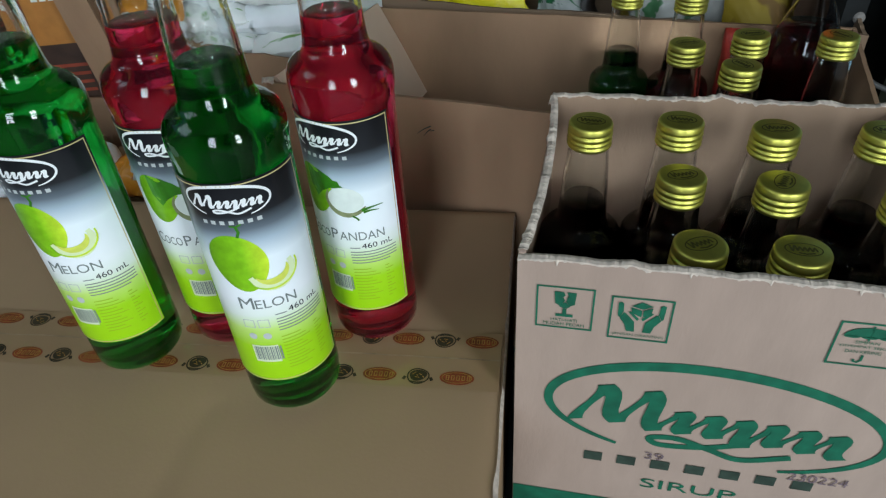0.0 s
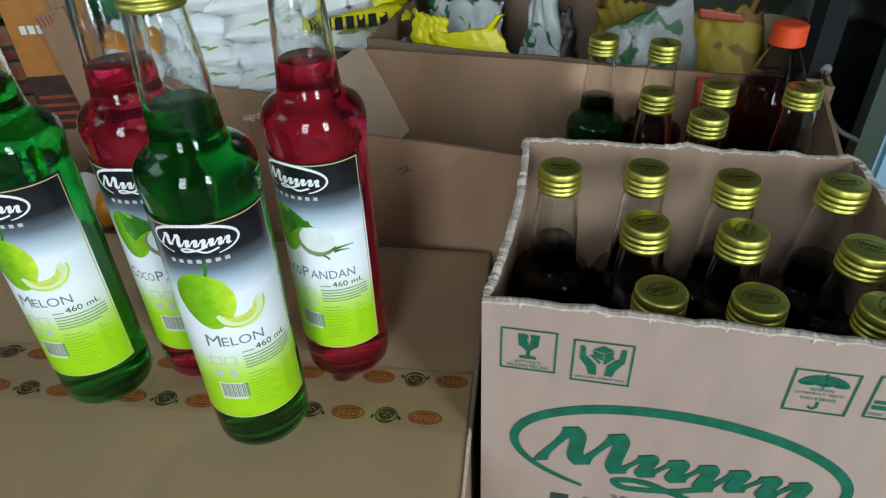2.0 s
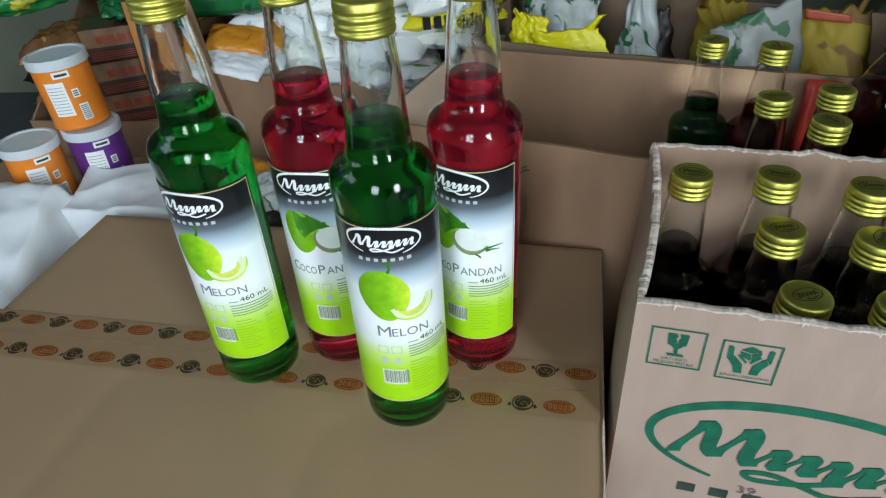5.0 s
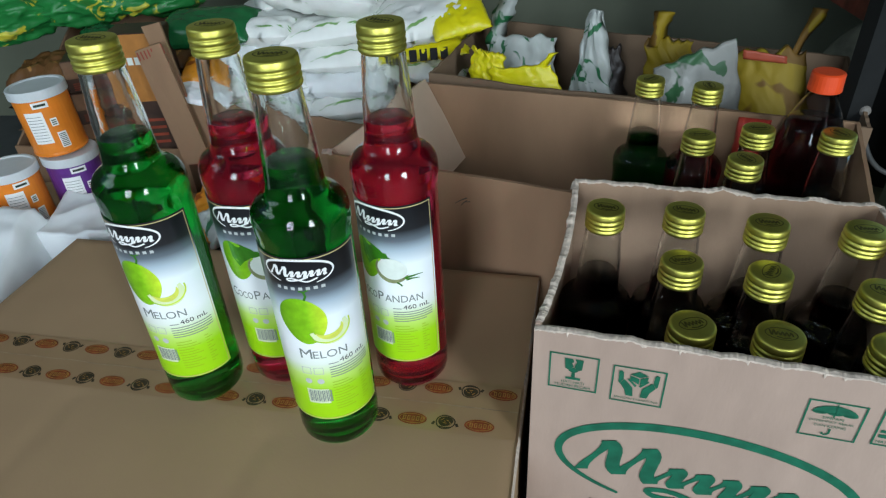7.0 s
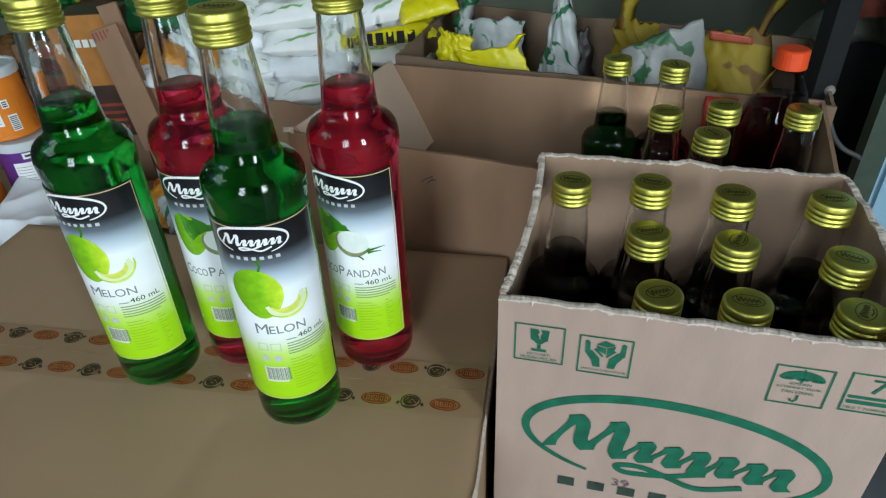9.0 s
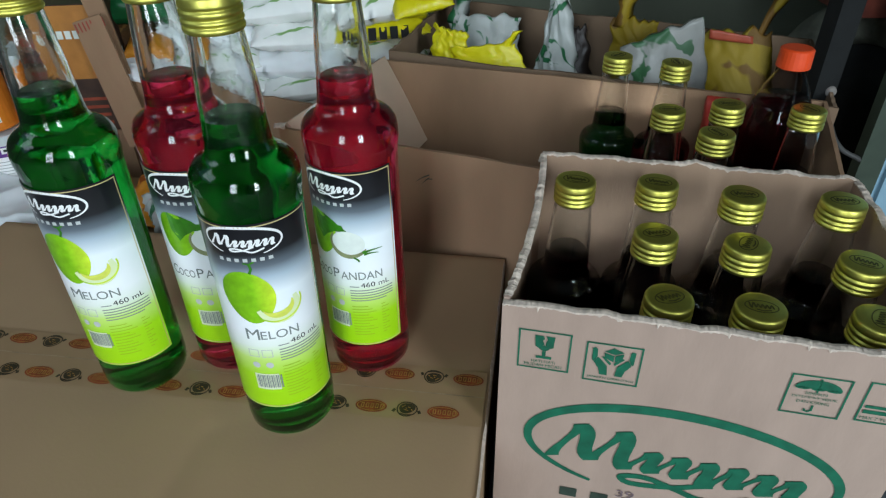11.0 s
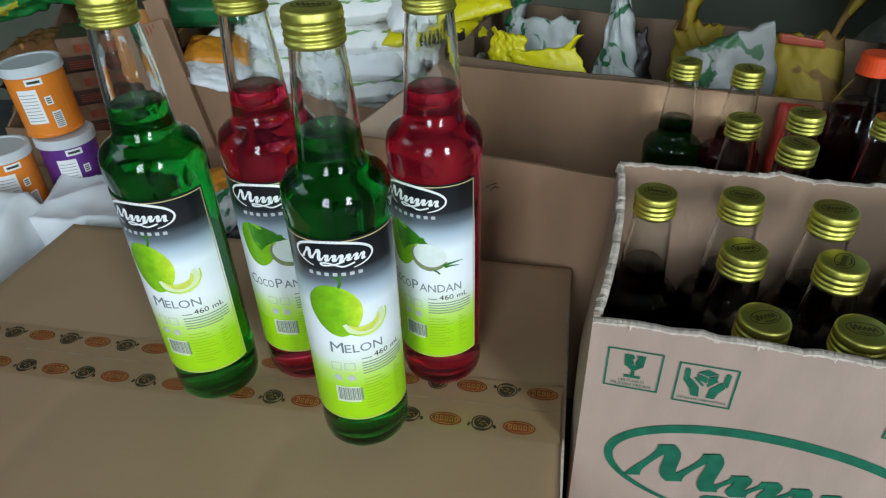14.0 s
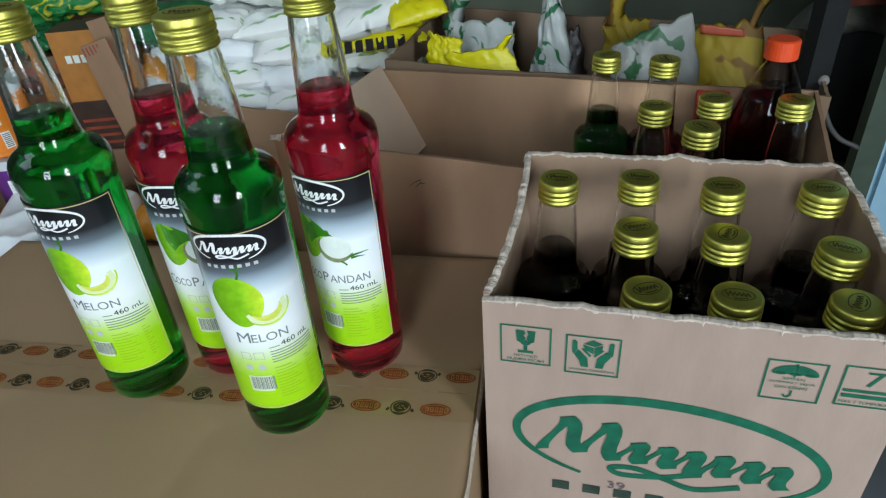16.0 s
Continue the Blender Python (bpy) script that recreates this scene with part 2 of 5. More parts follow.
def wordmark(meshes, cu, cv, w, h, put, thick=1.0, put2=None):
    """A plain stand-in for the maker's mark: an open loop, a slanting broad-nib scribble and a looped tail, each stroke in the next mesh."""
    put2, turn = put2 or put, iter(meshes * 19)
    loop = [(cu + 0.5 * w * math.cos(a), cv + 0.44 * h * math.sin(a) + 0.03 * h - 0.05 * h * math.cos(a)) for a in [math.pi * (1.32 - 1.66 * i / 64) for i in range(65)]]
    ribbon(next(turn), loop, lambda t: thick * h * (0.025 + 0.05 * math.sin(math.pi * t) ** 0.8), put)
    zig = [(-0.41, -0.12), (-0.325, 0.25), (-0.275, -0.09), (-0.185, 0.25), (-0.160, -0.12), (-0.085, 0.10), (-0.070, -0.11), (0.005, 0.10), (0.025, -0.11), (0.095, 0.10), (0.110, -0.16), (0.185, 0.10), (0.200, -0.11), (0.275, 0.09), (0.295, -0.12), (0.360, 0.08), (0.385, -0.14)]
    nib = Vector((0.96, 0.28)) * thick * h * 0.052
    for k, ((x0, y0), (x1, y1)) in enumerate(zip(zig, zig[1:])):
        lay, rows, bm = (put, put2)[k % 2], [], next(turn)
        for i in range(9):
            t = i / 8
            bow = 0.012 * math.sin(2 * math.pi * t) * (1 if k % 2 else -1)
            x, y = x0 + (x1 - x0) * t + bow, y0 + (y1 - y0) * (t - 0.06 * math.sin(2 * math.pi * t))
            p = Vector((cu + x * w, cv + (y - 0.05 * (x + 0.4)) * h))
            n = nib * (1.0 if k % 2 else 0.62 + 0.38 * abs(2 * t - 1))
            rows.append((bm.verts.new(lay(*(p - n))), bm.verts.new(lay(*(p + n)))))
        for (a, b), (c, d) in zip(rows, rows[1:]):
            bm.faces.new((a, b, d, c))
    tail = smooth_line([(cu + (0.10, 0.0, -0.13, -0.165, -0.08, 0.02, 0.12, 0.26)[i] * w, cv + (-0.17, -0.24, -0.27, -0.21, -0.185, -0.25, -0.31, -0.22)[i] * h, 0) for i in range(8)], 8)
    cut = len(tail) // 2 + 4
    for lay, line in ((put, tail[:cut]), (put2, tail[cut - 1:])):
        ribbon(next(turn), [(p.x, p.y) for p in line], lambda t: thick * h * 0.048, lay)


def bars(bm, u0, u1, v, h, n, put, gap=0.25):
    """A word that is left as plain bars."""
    step = (u1 - u0) / n
    for i in range(n):
        flat_rect(bm, u0 + i * step, v - h / 2, u0 + (i + 1 - gap) * step, v + h / 2, put)


# ---- room ----
FLOOR, TOP = -0.0145, 0.175


def slab(name, x0, y0, z0, x1, y1, z1, material, label):
    bm = bmesh.new()
    bmesh.ops.create_cube(bm, size=1)
    for v in bm.verts:
        v.co = Vector(((x0 + x1) / 2 + v.co.x * (x1 - x0), (y0 + y1) / 2 + v.co.y * (y1 - y0), (z0 + z1) / 2 + v.co.z * (z1 - z0)))
    ob = part(name, bm, material)
    return tagged(ob, label, name.split("_")[0], kind="structure")


PLASTER = mat("grey_green_wall_paint", (0.17, 0.187, 0.135), 0.85, spread=0.12, scale=5, bump=0.25, bump_scale=60, stains=0.3)
# unseen closing walls and ceiling, coloured dark to cut bounced light
PLASTER2 = mat("dark_low_bounce_wall", (0.09, 0.094, 0.085), 0.85, spread=0.1, scale=4, bump=0.2, bump_scale=60, stains=0.2)
CONCRETE = mat("dark_cement_floor", (0.075, 0.085, 0.09), 0.7, spread=0.25, scale=8, bump=0.4, bump_scale=80, stains=0.4)
slab("floor", -2.2, -2.0, FLOOR - 0.1, 2.2, 1.7, FLOOR, CONCRETE, "dark grey worn cement floor")
slab("wall_back", -2.2, 1.45, FLOOR, 2.2, 1.57, 2.5, PLASTER, "grey-green painted wall in shade")
slab("wall_left", -1.57, -1.7, FLOOR, -1.45, 1.45, 0.95, PLASTER2, "unseen dark wall below the window")
slab("wall_left_upper", -1.57, -1.7, 1.95, -1.45, 1.45, 2.5, PLASTER2, "unseen dark wall above the window")
slab("wall_left_pier", -1.57, -1.7, 0.95, -1.45, -0.5, 1.95, PLASTER2, "unseen dark wall beside the window")
slab("wall_left_jamb", -1.57, 0.7, 0.95, -1.45, 1.45, 1.95, PLASTER2, "unseen dark wall beside the window")
slab("wall_right", 2.0, -1.7, FLOOR, 2.12, 1.45, 2.5, PLASTER2, "unseen dark wall of the shop")
slab("wall_front", -0.62, -1.82, FLOOR, -0.08, -1.7, 0.06, PLASTER2, "unseen dark door sill")
slab("wall_front_upper", -2.2, -1.82, 1.75, 2.2, -1.7, 2.5, PLASTER2, "unseen dark wall above the doorway")
slab("wall_front_pier", -2.2, -1.82, FLOOR, -0.62, -1.7, 1.75, PLASTER2, "unseen dark wall beside the doorway")
slab("wall_front_side", -0.08, -1.82, FLOOR, 1.22, -1.7, 1.75, PLASTER2, "unseen dark wall between the doorways")
slab("wall_front_end", 1.72, -1.82, FLOOR, 2.2, -1.7, 1.75, PLASTER2, "unseen dark wall beside the second doorway")
slab("ceiling", -2.2, -1.82, 2.5, 2.2, 1.57, 2.6, PLASTER2, "unseen dark ceiling of the shop")


# ---- syrup bottles ----
BOTTLE_R, LABEL_R = 0.0314, 0.0319
BODY_OUT = [(0.0, 0.004), (0.018, 0.003), (0.024, 0.0005), (0.0285, 0.0012), (0.0308, 0.005), (0.0314, 0.012), (0.0314, 0.028), (0.0311, 0.031), (0.0311, 0.184), (0.0316, 0.188),
            (0.0321, 0.192), (0.0322, 0.1965), (0.0321, 0.2000), (0.0313, 0.2042), (0.0296, 0.2076), (0.0268, 0.2104), (0.0236, 0.2126), (0.0209, 0.2145), (0.0195, 0.2172), (0.0188, 0.2220), (0.0181, 0.2310), (0.01765, 0.2390),
            (0.0173, 0.2480), (0.0159, 0.2640), (0.0143, 0.2815), (0.0139, 0.2870), (0.0139, 0.2970)]
LEVEL = 0.2355
LEVEL_R = 0.01580


def inner_line(gap, floor):
    """The bottle's inside, from the foot up, set in by gap."""
    pts = [(0.0, floor), (0.022, floor + 0.0005), (0.0275, floor + 0.004)]
    return pts + [(r - gap, z) for r, z in BODY_OUT if z > 0.0119]


def wrap(r):
    """Lays a flat (u, v) on a bottle's skin; u runs to the right, from the label's middle, which faces -y."""
    return lambda u, v: (r * math.sin(u / r), -r * math.cos(u / r), v)


def label_parts(bottle, flavour):
    put, ink = wrap(LABEL_R), wrap(LABEL_R + 0.00018)
    ink2, ink3 = wrap(LABEL_R + 0.00034), wrap(LABEL_R + 0.0005)
    half, v0, v1 = 0.0464, 0.0335, 0.1820
    bm = bmesh.new()
    flat_rect(bm, -half, v0, half, v1, put, 36)
    bmesh.ops.remove_doubles(bm, verts=bm.verts, dist=1e-5)
    label = part("label", bm, LABEL, bottle, "glossy paper label, black fading to white and lime", smooth=True)
    bm = bmesh.new()
    frame_2d(bm, -half + 0.0012, v0 + 0.0008, half - 0.0012, v1 - 0.0014, 0.0007, ink, 36)
    part("gold_border", bm, GOLD_LINE, label, "thin gold border line")
    bm = bmesh.new()
    wordmark([bm], 0, 0.1700, 0.047, 0.0215, ink, 1.1, ink2)
    tagged(part("maker_mark", bm, WHITE_INK, label, "white maker's mark in plain shapes"), kind="stuff")
    for i in range(7):
        bm = bmesh.new()
        flat_rect(bm, -0.0165 + 0.005 * i, 0.1566, -0.0138 + 0.005 * i, 0.1590, ink)
        part("word_bar", bm, INK_FAINT, label, "pale print bar")
    if flavour == "MELON":
        bm = bmesh.new()
        flat_poly(bm, [(-0.0035 + 0.0168 * math.cos(a) * (1.0 + 0.10 * math.sin(a)) - 0.0016 * math.sin(a), 0.1296 + 0.0188 * math.sin(a) * (1.0 - 0.06 * math.cos(2 * a))) for a in [2 * math.pi * i / 40 for i in range(40)]], ink, 9)
        part("melon_picture", bm, MELON, label, "printed round green melon")
        bm = bmesh.new()
        ribbon(bm, [(0.0005, 0.148), (0.0020, 0.1515), (0.0012, 0.155)], lambda t: 0.0016, ink2)
        ribbon(bm, [(-0.0020, 0.1558), (0.0012, 0.155), (0.0045, 0.1565)], lambda t: 0.0011, ink2)
        part("melon_stalk", bm, MELON_DARK, label, "printed green stalk")
        arc = lambda r, a0, a1, n=16: [(0.0130 + r * math.cos(a), 0.1225 + 0.80 * r * math.sin(a)) for a in [radians(a0 + (a1 - a0) * i / n) for i in range(n + 1)]]
        bm = bmesh.new()
        ribbon(bm, arc(0.0125, 196, 382), lambda t: 0.0078 * math.sin(math.pi * min(max(t, 0.06), 0.94)) + 0.0016, ink2)
        part("melon_slice", bm, MELON_RIND, label, "printed pale melon slice")
        bm = bmesh.new()
        ribbon(bm, arc(0.0098, 204, 372), lambda t: 0.0040 * math.sin(math.pi * t) + 0.0006, ink3)
        part("slice_flesh", bm, MELON_FLESH, label, "printed yellow flesh")
        bm = bmesh.new()
        ribbon(bm, arc(0.0160, 206, 374), lambda t: 0.0011, ink3)
        part("slice_rind", bm, MELON, label, "printed green rind")
        bm = bmesh.new()
        lettering(bm, "M", 0.0088, -0.0062, 0.1003, ink, 0.0088)
        lettering(bm, "ELON", 0.0068, 0.0112, 0.0994, ink, 0.0246)
    else:
        bm = bmesh.new()
        flat_poly(bm, ellipse_pts(-0.0110, 0.1330, 0.0135, 0.0175, 36, 0.1, 0.05), ink, 9)
        part("coconut_picture", bm, MELON, label, "printed green coconut")
        bm = bmesh.new()
        flat_poly(bm, [(-0.0150, 0.1500), (-0.0040, 0.1480), (0.0030, 0.1440), (0.0050, 0.1418), (0.0078, 0.1415), (0.0088, 0.1388), (0.0120, 0.1362), (0.0020, 0.1362), (-0.004, 0.1330), (-0.009, 0.128), (-0.014, 0.136)], ink2, 4)
        part("leaf_picture", bm, MELON_DARK, label, "printed dark green leaf")
        rim = smooth_line([(0.0005, 0.1352, 0), (-0.0012, 0.1290, 0), (0.0008, 0.1225, 0), (0.0058, 0.1180, 0), (0.0125, 0.1166, 0), (0.0190, 0.1185, 0), (0.0232, 0.1222, 0)], 5)
        bm = bmesh.new()
        ribbon(bm, [(p.x, p.y) for p in rim], lambda t: 0.0006 + 0.0034 * math.sin(math.pi * t) ** 0.8, ink2)
        part("coconut_rim", bm, COCO_HUSK, label, "printed green-brown husk rim")
        bm = bmesh.new()
        flat_poly(bm, ellipse_pts(0.0112, 0.1277, 0.0118, 0.0093, 36, -0.25), ink3, 9)
        part("coconut_half", bm, COCO_WHITE, label, "printed white coconut half")
        bm = bmesh.new()
        ribbon(bm, [(0.0205, 0.1196), (0.0265, 0.1208), (0.0350, 0.1212)], lambda t: 0.0018 * (1 - t) + 0.0004, ink3)
        ribbon(bm, [(0.0215, 0.1180), (0.0260, 0.1186), (0.0318, 0.1178)], lambda t: 0.0016 * (1 - t) + 0.0004, ink3)
        ribbon(bm, [(0.0140, 0.1158), (0.0168, 0.1140), (0.0180, 0.1122)], lambda t: 0.0013, ink3)
        part("stalk_tip", bm, MELON_DARK, label, "printed dark stalk tips")
        bm = bmesh.new()
        lettering(bm, "C", 0.0082, -0.0225, 0.1003, ink, 0.0060)
        lettering(bm, "OCO", 0.0066, -0.0120, 0.0994, ink, 0.0142)
        lettering(bm, "P", 0.0082, -0.0008, 0.1003, ink, 0.0050)
        lettering(bm, "ANDAN", 0.0066, 0.0180, 0.0994, ink, 0.0305)
    part("flavour_name", bm, INK_SOFT, label, "flavour name in dark capitals")
    bm = bmesh.new()
    lettering(bm, "460 mL", 0.0042, 0.0275, 0.0912, ink, 0.0215, 0.02)
    part("volume_text", bm, INK_BLACK, label, "black net volume text")
    bm = bmesh.new()
    for i in range(5):
        flat_rect(bm, 0.0085, 0.0858 - i * 0.0023, 0.041 - 0.006 * (i == 4), 0.0866 - i * 0.0023, ink, 8)
    flat_rect(bm, 0.0085, 0.0893, 0.0155, 0.0900, ink, 2)
    part("small_print", bm, INK_GREY, label, "rows of tiny grey print")
    bm = bmesh.new()
    for i in range(11):
        flat_rect(bm, 0.0085, 0.0710 - i * 0.0027, 0.0205 + 0.003 * ((i * 7) % 3), 0.0717 - i * 0.0027, ink, 4)
        flat_rect(bm, 0.0305, 0.0710 - i * 0.0027, 0.0335 + 0.003 * ((i * 5) % 2), 0.0717 - i * 0.0027, ink, 2)
    part("ingredient_print", bm, INK_LIME, label, "rows of tiny green print")
    bm = bmesh.new()
    flat_rect(bm, -0.0115, 0.0510, 0.0050, 0.0655, ink, 6)
    part("barcode_field", bm, INK_PALE, label, "white barcode field")
    bm = bmesh.new()
    x = -0.0102
    for i in range(17):
        w = 0.0003 + 0.0003 * ((i * 5) % 3)
        flat_rect(bm, x, 0.0530, x + w, 0.0645, ink2)
        x += w + 0.00042
    tagged(part("barcode", bm, INK_GREY, label, "black barcode stripes"), kind="stuff")
    bm = bmesh.new()
    for u in (-0.0085, 0.0005):
        flat_poly(bm, ellipse_pts(u, 0.0735, 0.0026, 0.0026, 14), ink)
        frame_2d(bm, u - 0.0035, 0.0805, u + 0.0035, 0.0870, 0.0005, ink)
    part("seal_mark", bm, INK_FAINT, label, "small grey seals")


def cap_parts(bottle):
    prof = [(0.0, 0.3002), (0.0135, 0.3002), (0.0149, 0.2997), (0.0155, 0.2985), (0.0157, 0.2955)]
    for z in (0.2938, 0.2893, 0.2858):
        prof += [(0.0157, z + 0.0006), (0.0149, z), (0.0149, z - 0.0007), (0.0158, z - 0.0013), (0.0160, z - 0.0024)]
    prof += [(0.0157, 0.2823), (0.0150, 0.2815), (0.0141, 0.2819)]
    cap = part("cap", lathe(prof, 40), GOLD, bottle, "ridged gold aluminium screw cap", smooth=True)
    bm = bmesh.new()
    flat = lambda u, v: (u, v, 0.30045)
    ring = ellipse_pts(0, 0, 0.0098, 0.0058, 30)
    ribbon(bm, ring + ring[:1], lambda t: 0.0007, flat)
    zig = smooth_line([(-0.0072 + 0.0013 * i, (0.0026, -0.0018)[i % 2] * (1.25 if i < 3 else 0.8), 0) for i in range(12)], 4)
    ribbon(bm, [(p.x, p.y) for p in zig], lambda t: 0.0011, flat)
    ribbon(bm, [(-0.003, -0.0034), (0.001, -0.0042), (0.0055, -0.0030)], lambda t: 0.0010, flat)
    part("cap_print", bm, GOLD_EMBOSS, cap, "dark oval print")


def filled(parent, name, profile, mats, label):
    """A liquid body; its last ring of faces is the free surface."""
    bm = lathe(profile, 48)
    top = max(p[1] for p in profile) - 0.0006
    for f in bm.faces:
        if all(v.co.z > top for v in f.verts):
            f.material_index = 1
    return part(name, bm, mats, parent, label, smooth=True)


def bottle(syrup, label, flavour=None, group="syrup bottles"):
    """A capped bottle; the thin-coloured syrups let daylight through."""
    b = thing("syrup_bottle", label, "bottle", group=group)
    inside = inner_line(0.0020, 0.0070)
    rim = [p for p in inside if p[1] > LEVEL]
    part("glass", lathe(BODY_OUT + rim[::-1] + [(LEVEL_R, LEVEL)], 48), GLASS, b, "clear glass bottle", smooth=True).visible_shadow = False
    filled(b, "syrup", [p for p in inside if p[1] < LEVEL - 0.001] + [(LEVEL_R, LEVEL), (0.0, LEVEL - 0.0004)], syrup, "syrup filling the bottle to the neck").visible_shadow = flavour != "MELON"
    cap_parts(b)
    if flavour:
        label_parts(b, flavour)
    return b


melon = bottle(SYRUP_GREEN, "clear glass bottle of green melon syrup with gold cap", "MELON", "labelled syrup bottles")
melon.matrix_world = pose(-0.0565, 0.3605, TOP, 0, 0, 3)
copy_thing(melon, pose(-0.1845, 0.3980, TOP, 0, 0, -8))
coco = bottle(SYRUP_RED, "clear glass bottle of red coconut pandan syrup, gold cap", "COCO", "labelled syrup bottles")
coco.matrix_world = pose(-0.0048, 0.4240, TOP, 0, 0, -25)
copy_thing(coco, pose(-0.1170, 0.4240, TOP, 0, 0, 2))

dark = bottle(SYRUP_DARK, "dark syrup bottle with gold cap standing in the carton", group="bottles in the carton")
spots = [(0.1560, 0.478, 0.009), (0.2190, 0.4680, 0.009), (0.281, 0.455, 0.009), (0.343, 0.445, 0.009), (0.206, 0.4145, -0.003), (0.268, 0.400, -0.003), (0.335, 0.389, -0.003), (0.198, 0.354, -0.010), (0.261, 0.3435, -0.010), (0.322, 0.332, -0.010)]
for i, (x, y, z) in enumerate(spots):
    m = pose(x, y, z, random.uniform(-1, 1), random.uniform(-1, 1), random.uniform(-70, 60))
    if i == 0:
        dark.matrix_world = m
    else:
        copy_thing(dark, m)
for i, (x, y, z) in enumerate([(0.2955, 0.723, 0.019), (0.266, 0.616, 0.007), (0.291, 0.564, 0.008), (0.330, 0.632, 0.008), (0.400, 0.617, 0.008)]):
    ob = copy_thing(dark, pose(x, y, z, random.uniform(-1, 1), random.uniform(-1, 1), random.uniform(-180, 180)))
    tagged(ob, "dark syrup bottle with gold cap in the open box", group="bottles in the open box")
green = bottle(SYRUP_DEEP, "green syrup bottle with gold cap in the open box", group="bottles in the open box")
green.matrix_world = pose(0.2375, 0.740, 0.020, 0, 0, 40)


# ---- cardboard boxes ----
def wall_panel(bm, a, b, z0, z1, t, inward, rag=0.0, seed=0, n=28, bulge=0.0, lean=0.0):
    """An upright board from a to b with thickness t towards inward; rag roughens its upper edge; lean bends the rim in and the middle out."""
    a, b = Vector((*a, 0)), Vector((*b, 0))
    nrm = Vector((*inward, 0)).normalized()
    rows = []
    for i in range(n + 1):
        f = i / n
        p = a.lerp(b, f)
        zt = (z1[0] * (1 - f) + z1[1] * f) if isinstance(z1, tuple) else z1
        zt += rag * (noise.noise(Vector((f * 9, seed, 0.3))) + 0.7 * noise.noise(Vector((f * 37, seed, 1.7))))
        cols = []
        for k in range(7):
            z = z0 + (zt - z0) * k / 6
            off = -nrm * bulge * math.sin(math.pi * f) * math.sin(math.pi * k / 6 * 0.5 + 0.6)
            off += nrm * lean * math.sin(math.pi * f) ** 0.8 * ((k / 6) ** 4 - 1.8 * math.sin(math.pi * (k / 6) ** 1.5))
            cols.append((bm.verts.new(p + off + Vector((0, 0, z))), bm.verts.new(p + off + nrm * t + Vector((0, 0, z)))))
        rows.append(cols)
    for r, s in zip(rows, rows[1:]):
        for k in range(6):
            bm.faces.new((r[k][0], s[k][0], s[k + 1][0], r[k + 1][0]))
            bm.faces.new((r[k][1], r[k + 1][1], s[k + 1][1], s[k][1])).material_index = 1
        bm.faces.new((r[6][0], s[6][0], s[6][1], r[6][1]))
        bm.faces.new((r[0][0], r[0][1], s[0][1], s[0][0]))
    for cols in (rows[0], rows[-1]):
        for k in range(6):
            bm.faces.new((cols[k][0], cols[k + 1][0], cols[k + 1][1], cols[k][1]))
    return [r[6] for r in rows]


def torn_edge(rim, seed, size=0.003):
    """A torn paper lip folded over a rim: an uneven strip with frayed lower edges and a few lifted tatters."""
    bm = bmesh.new()
    rows, fine = [], 9
    rng = random.Random(seed)
    for i, ((a0, b0), (a1, b1)) in enumerate(zip(rim, rim[1:])):
        for k in range(fine):
            f = k / fine
            a, b = a0.lerp(a1, f), b0.lerp(b1, f)
            n = (a - b).normalized()
            u = (i + f) * 0.55
            jag = lambda s, o: noise.noise(Vector((u * s, seed * 1.3, o)))
            up = size * (0.25 + 0.35 * jag(2.3, 1) + 0.30 * jag(6.1, 2))
            out = size * max(0.06, 0.42 + 0.7 * jag(1.1, 3) + 0.45 * jag(4.3, 4))
            inn = size * max(0.05, 0.35 + 0.6 * jag(1.4, 5) + 0.45 * jag(5.1, 6))
            curl = size * max(0.0, jag(0.9, 7) - 0.15) * 1.6
            tatter = rng.uniform(0.5, 1.3) * min(size, 0.003) if rng.random() < 0.03 else 0.0
            up, out, inn = up * (1 + 0.8 * jag(11.0, 8)), out * (1 + 1.1 * jag(9.0, 9)) + tatter, inn * (1 + 1.1 * jag(9.7, 10))
            curl += tatter * 0.4
            rows.append([bm.verts.new(p) for p in (
                a + n * (0.0005 + curl * 0.8) + Vector((0, 0, -out)),
                a + n * (0.0006 + curl * 0.4) + Vector((0, 0, up * 0.6)),
                a.lerp(b, 0.5) + Vector((0, 0, 0.0003 + up + curl * 0.4)),
                b - n * 0.0006 + Vector((0, 0, up * 0.5)),
                b - n * 0.0005 + Vector((0, 0, -inn)))])
    for r, s in zip(rows, rows[1:]):
        for k in range(4):
            bm.faces.new((r[k], s[k], s[k + 1], r[k + 1]))
    return bm


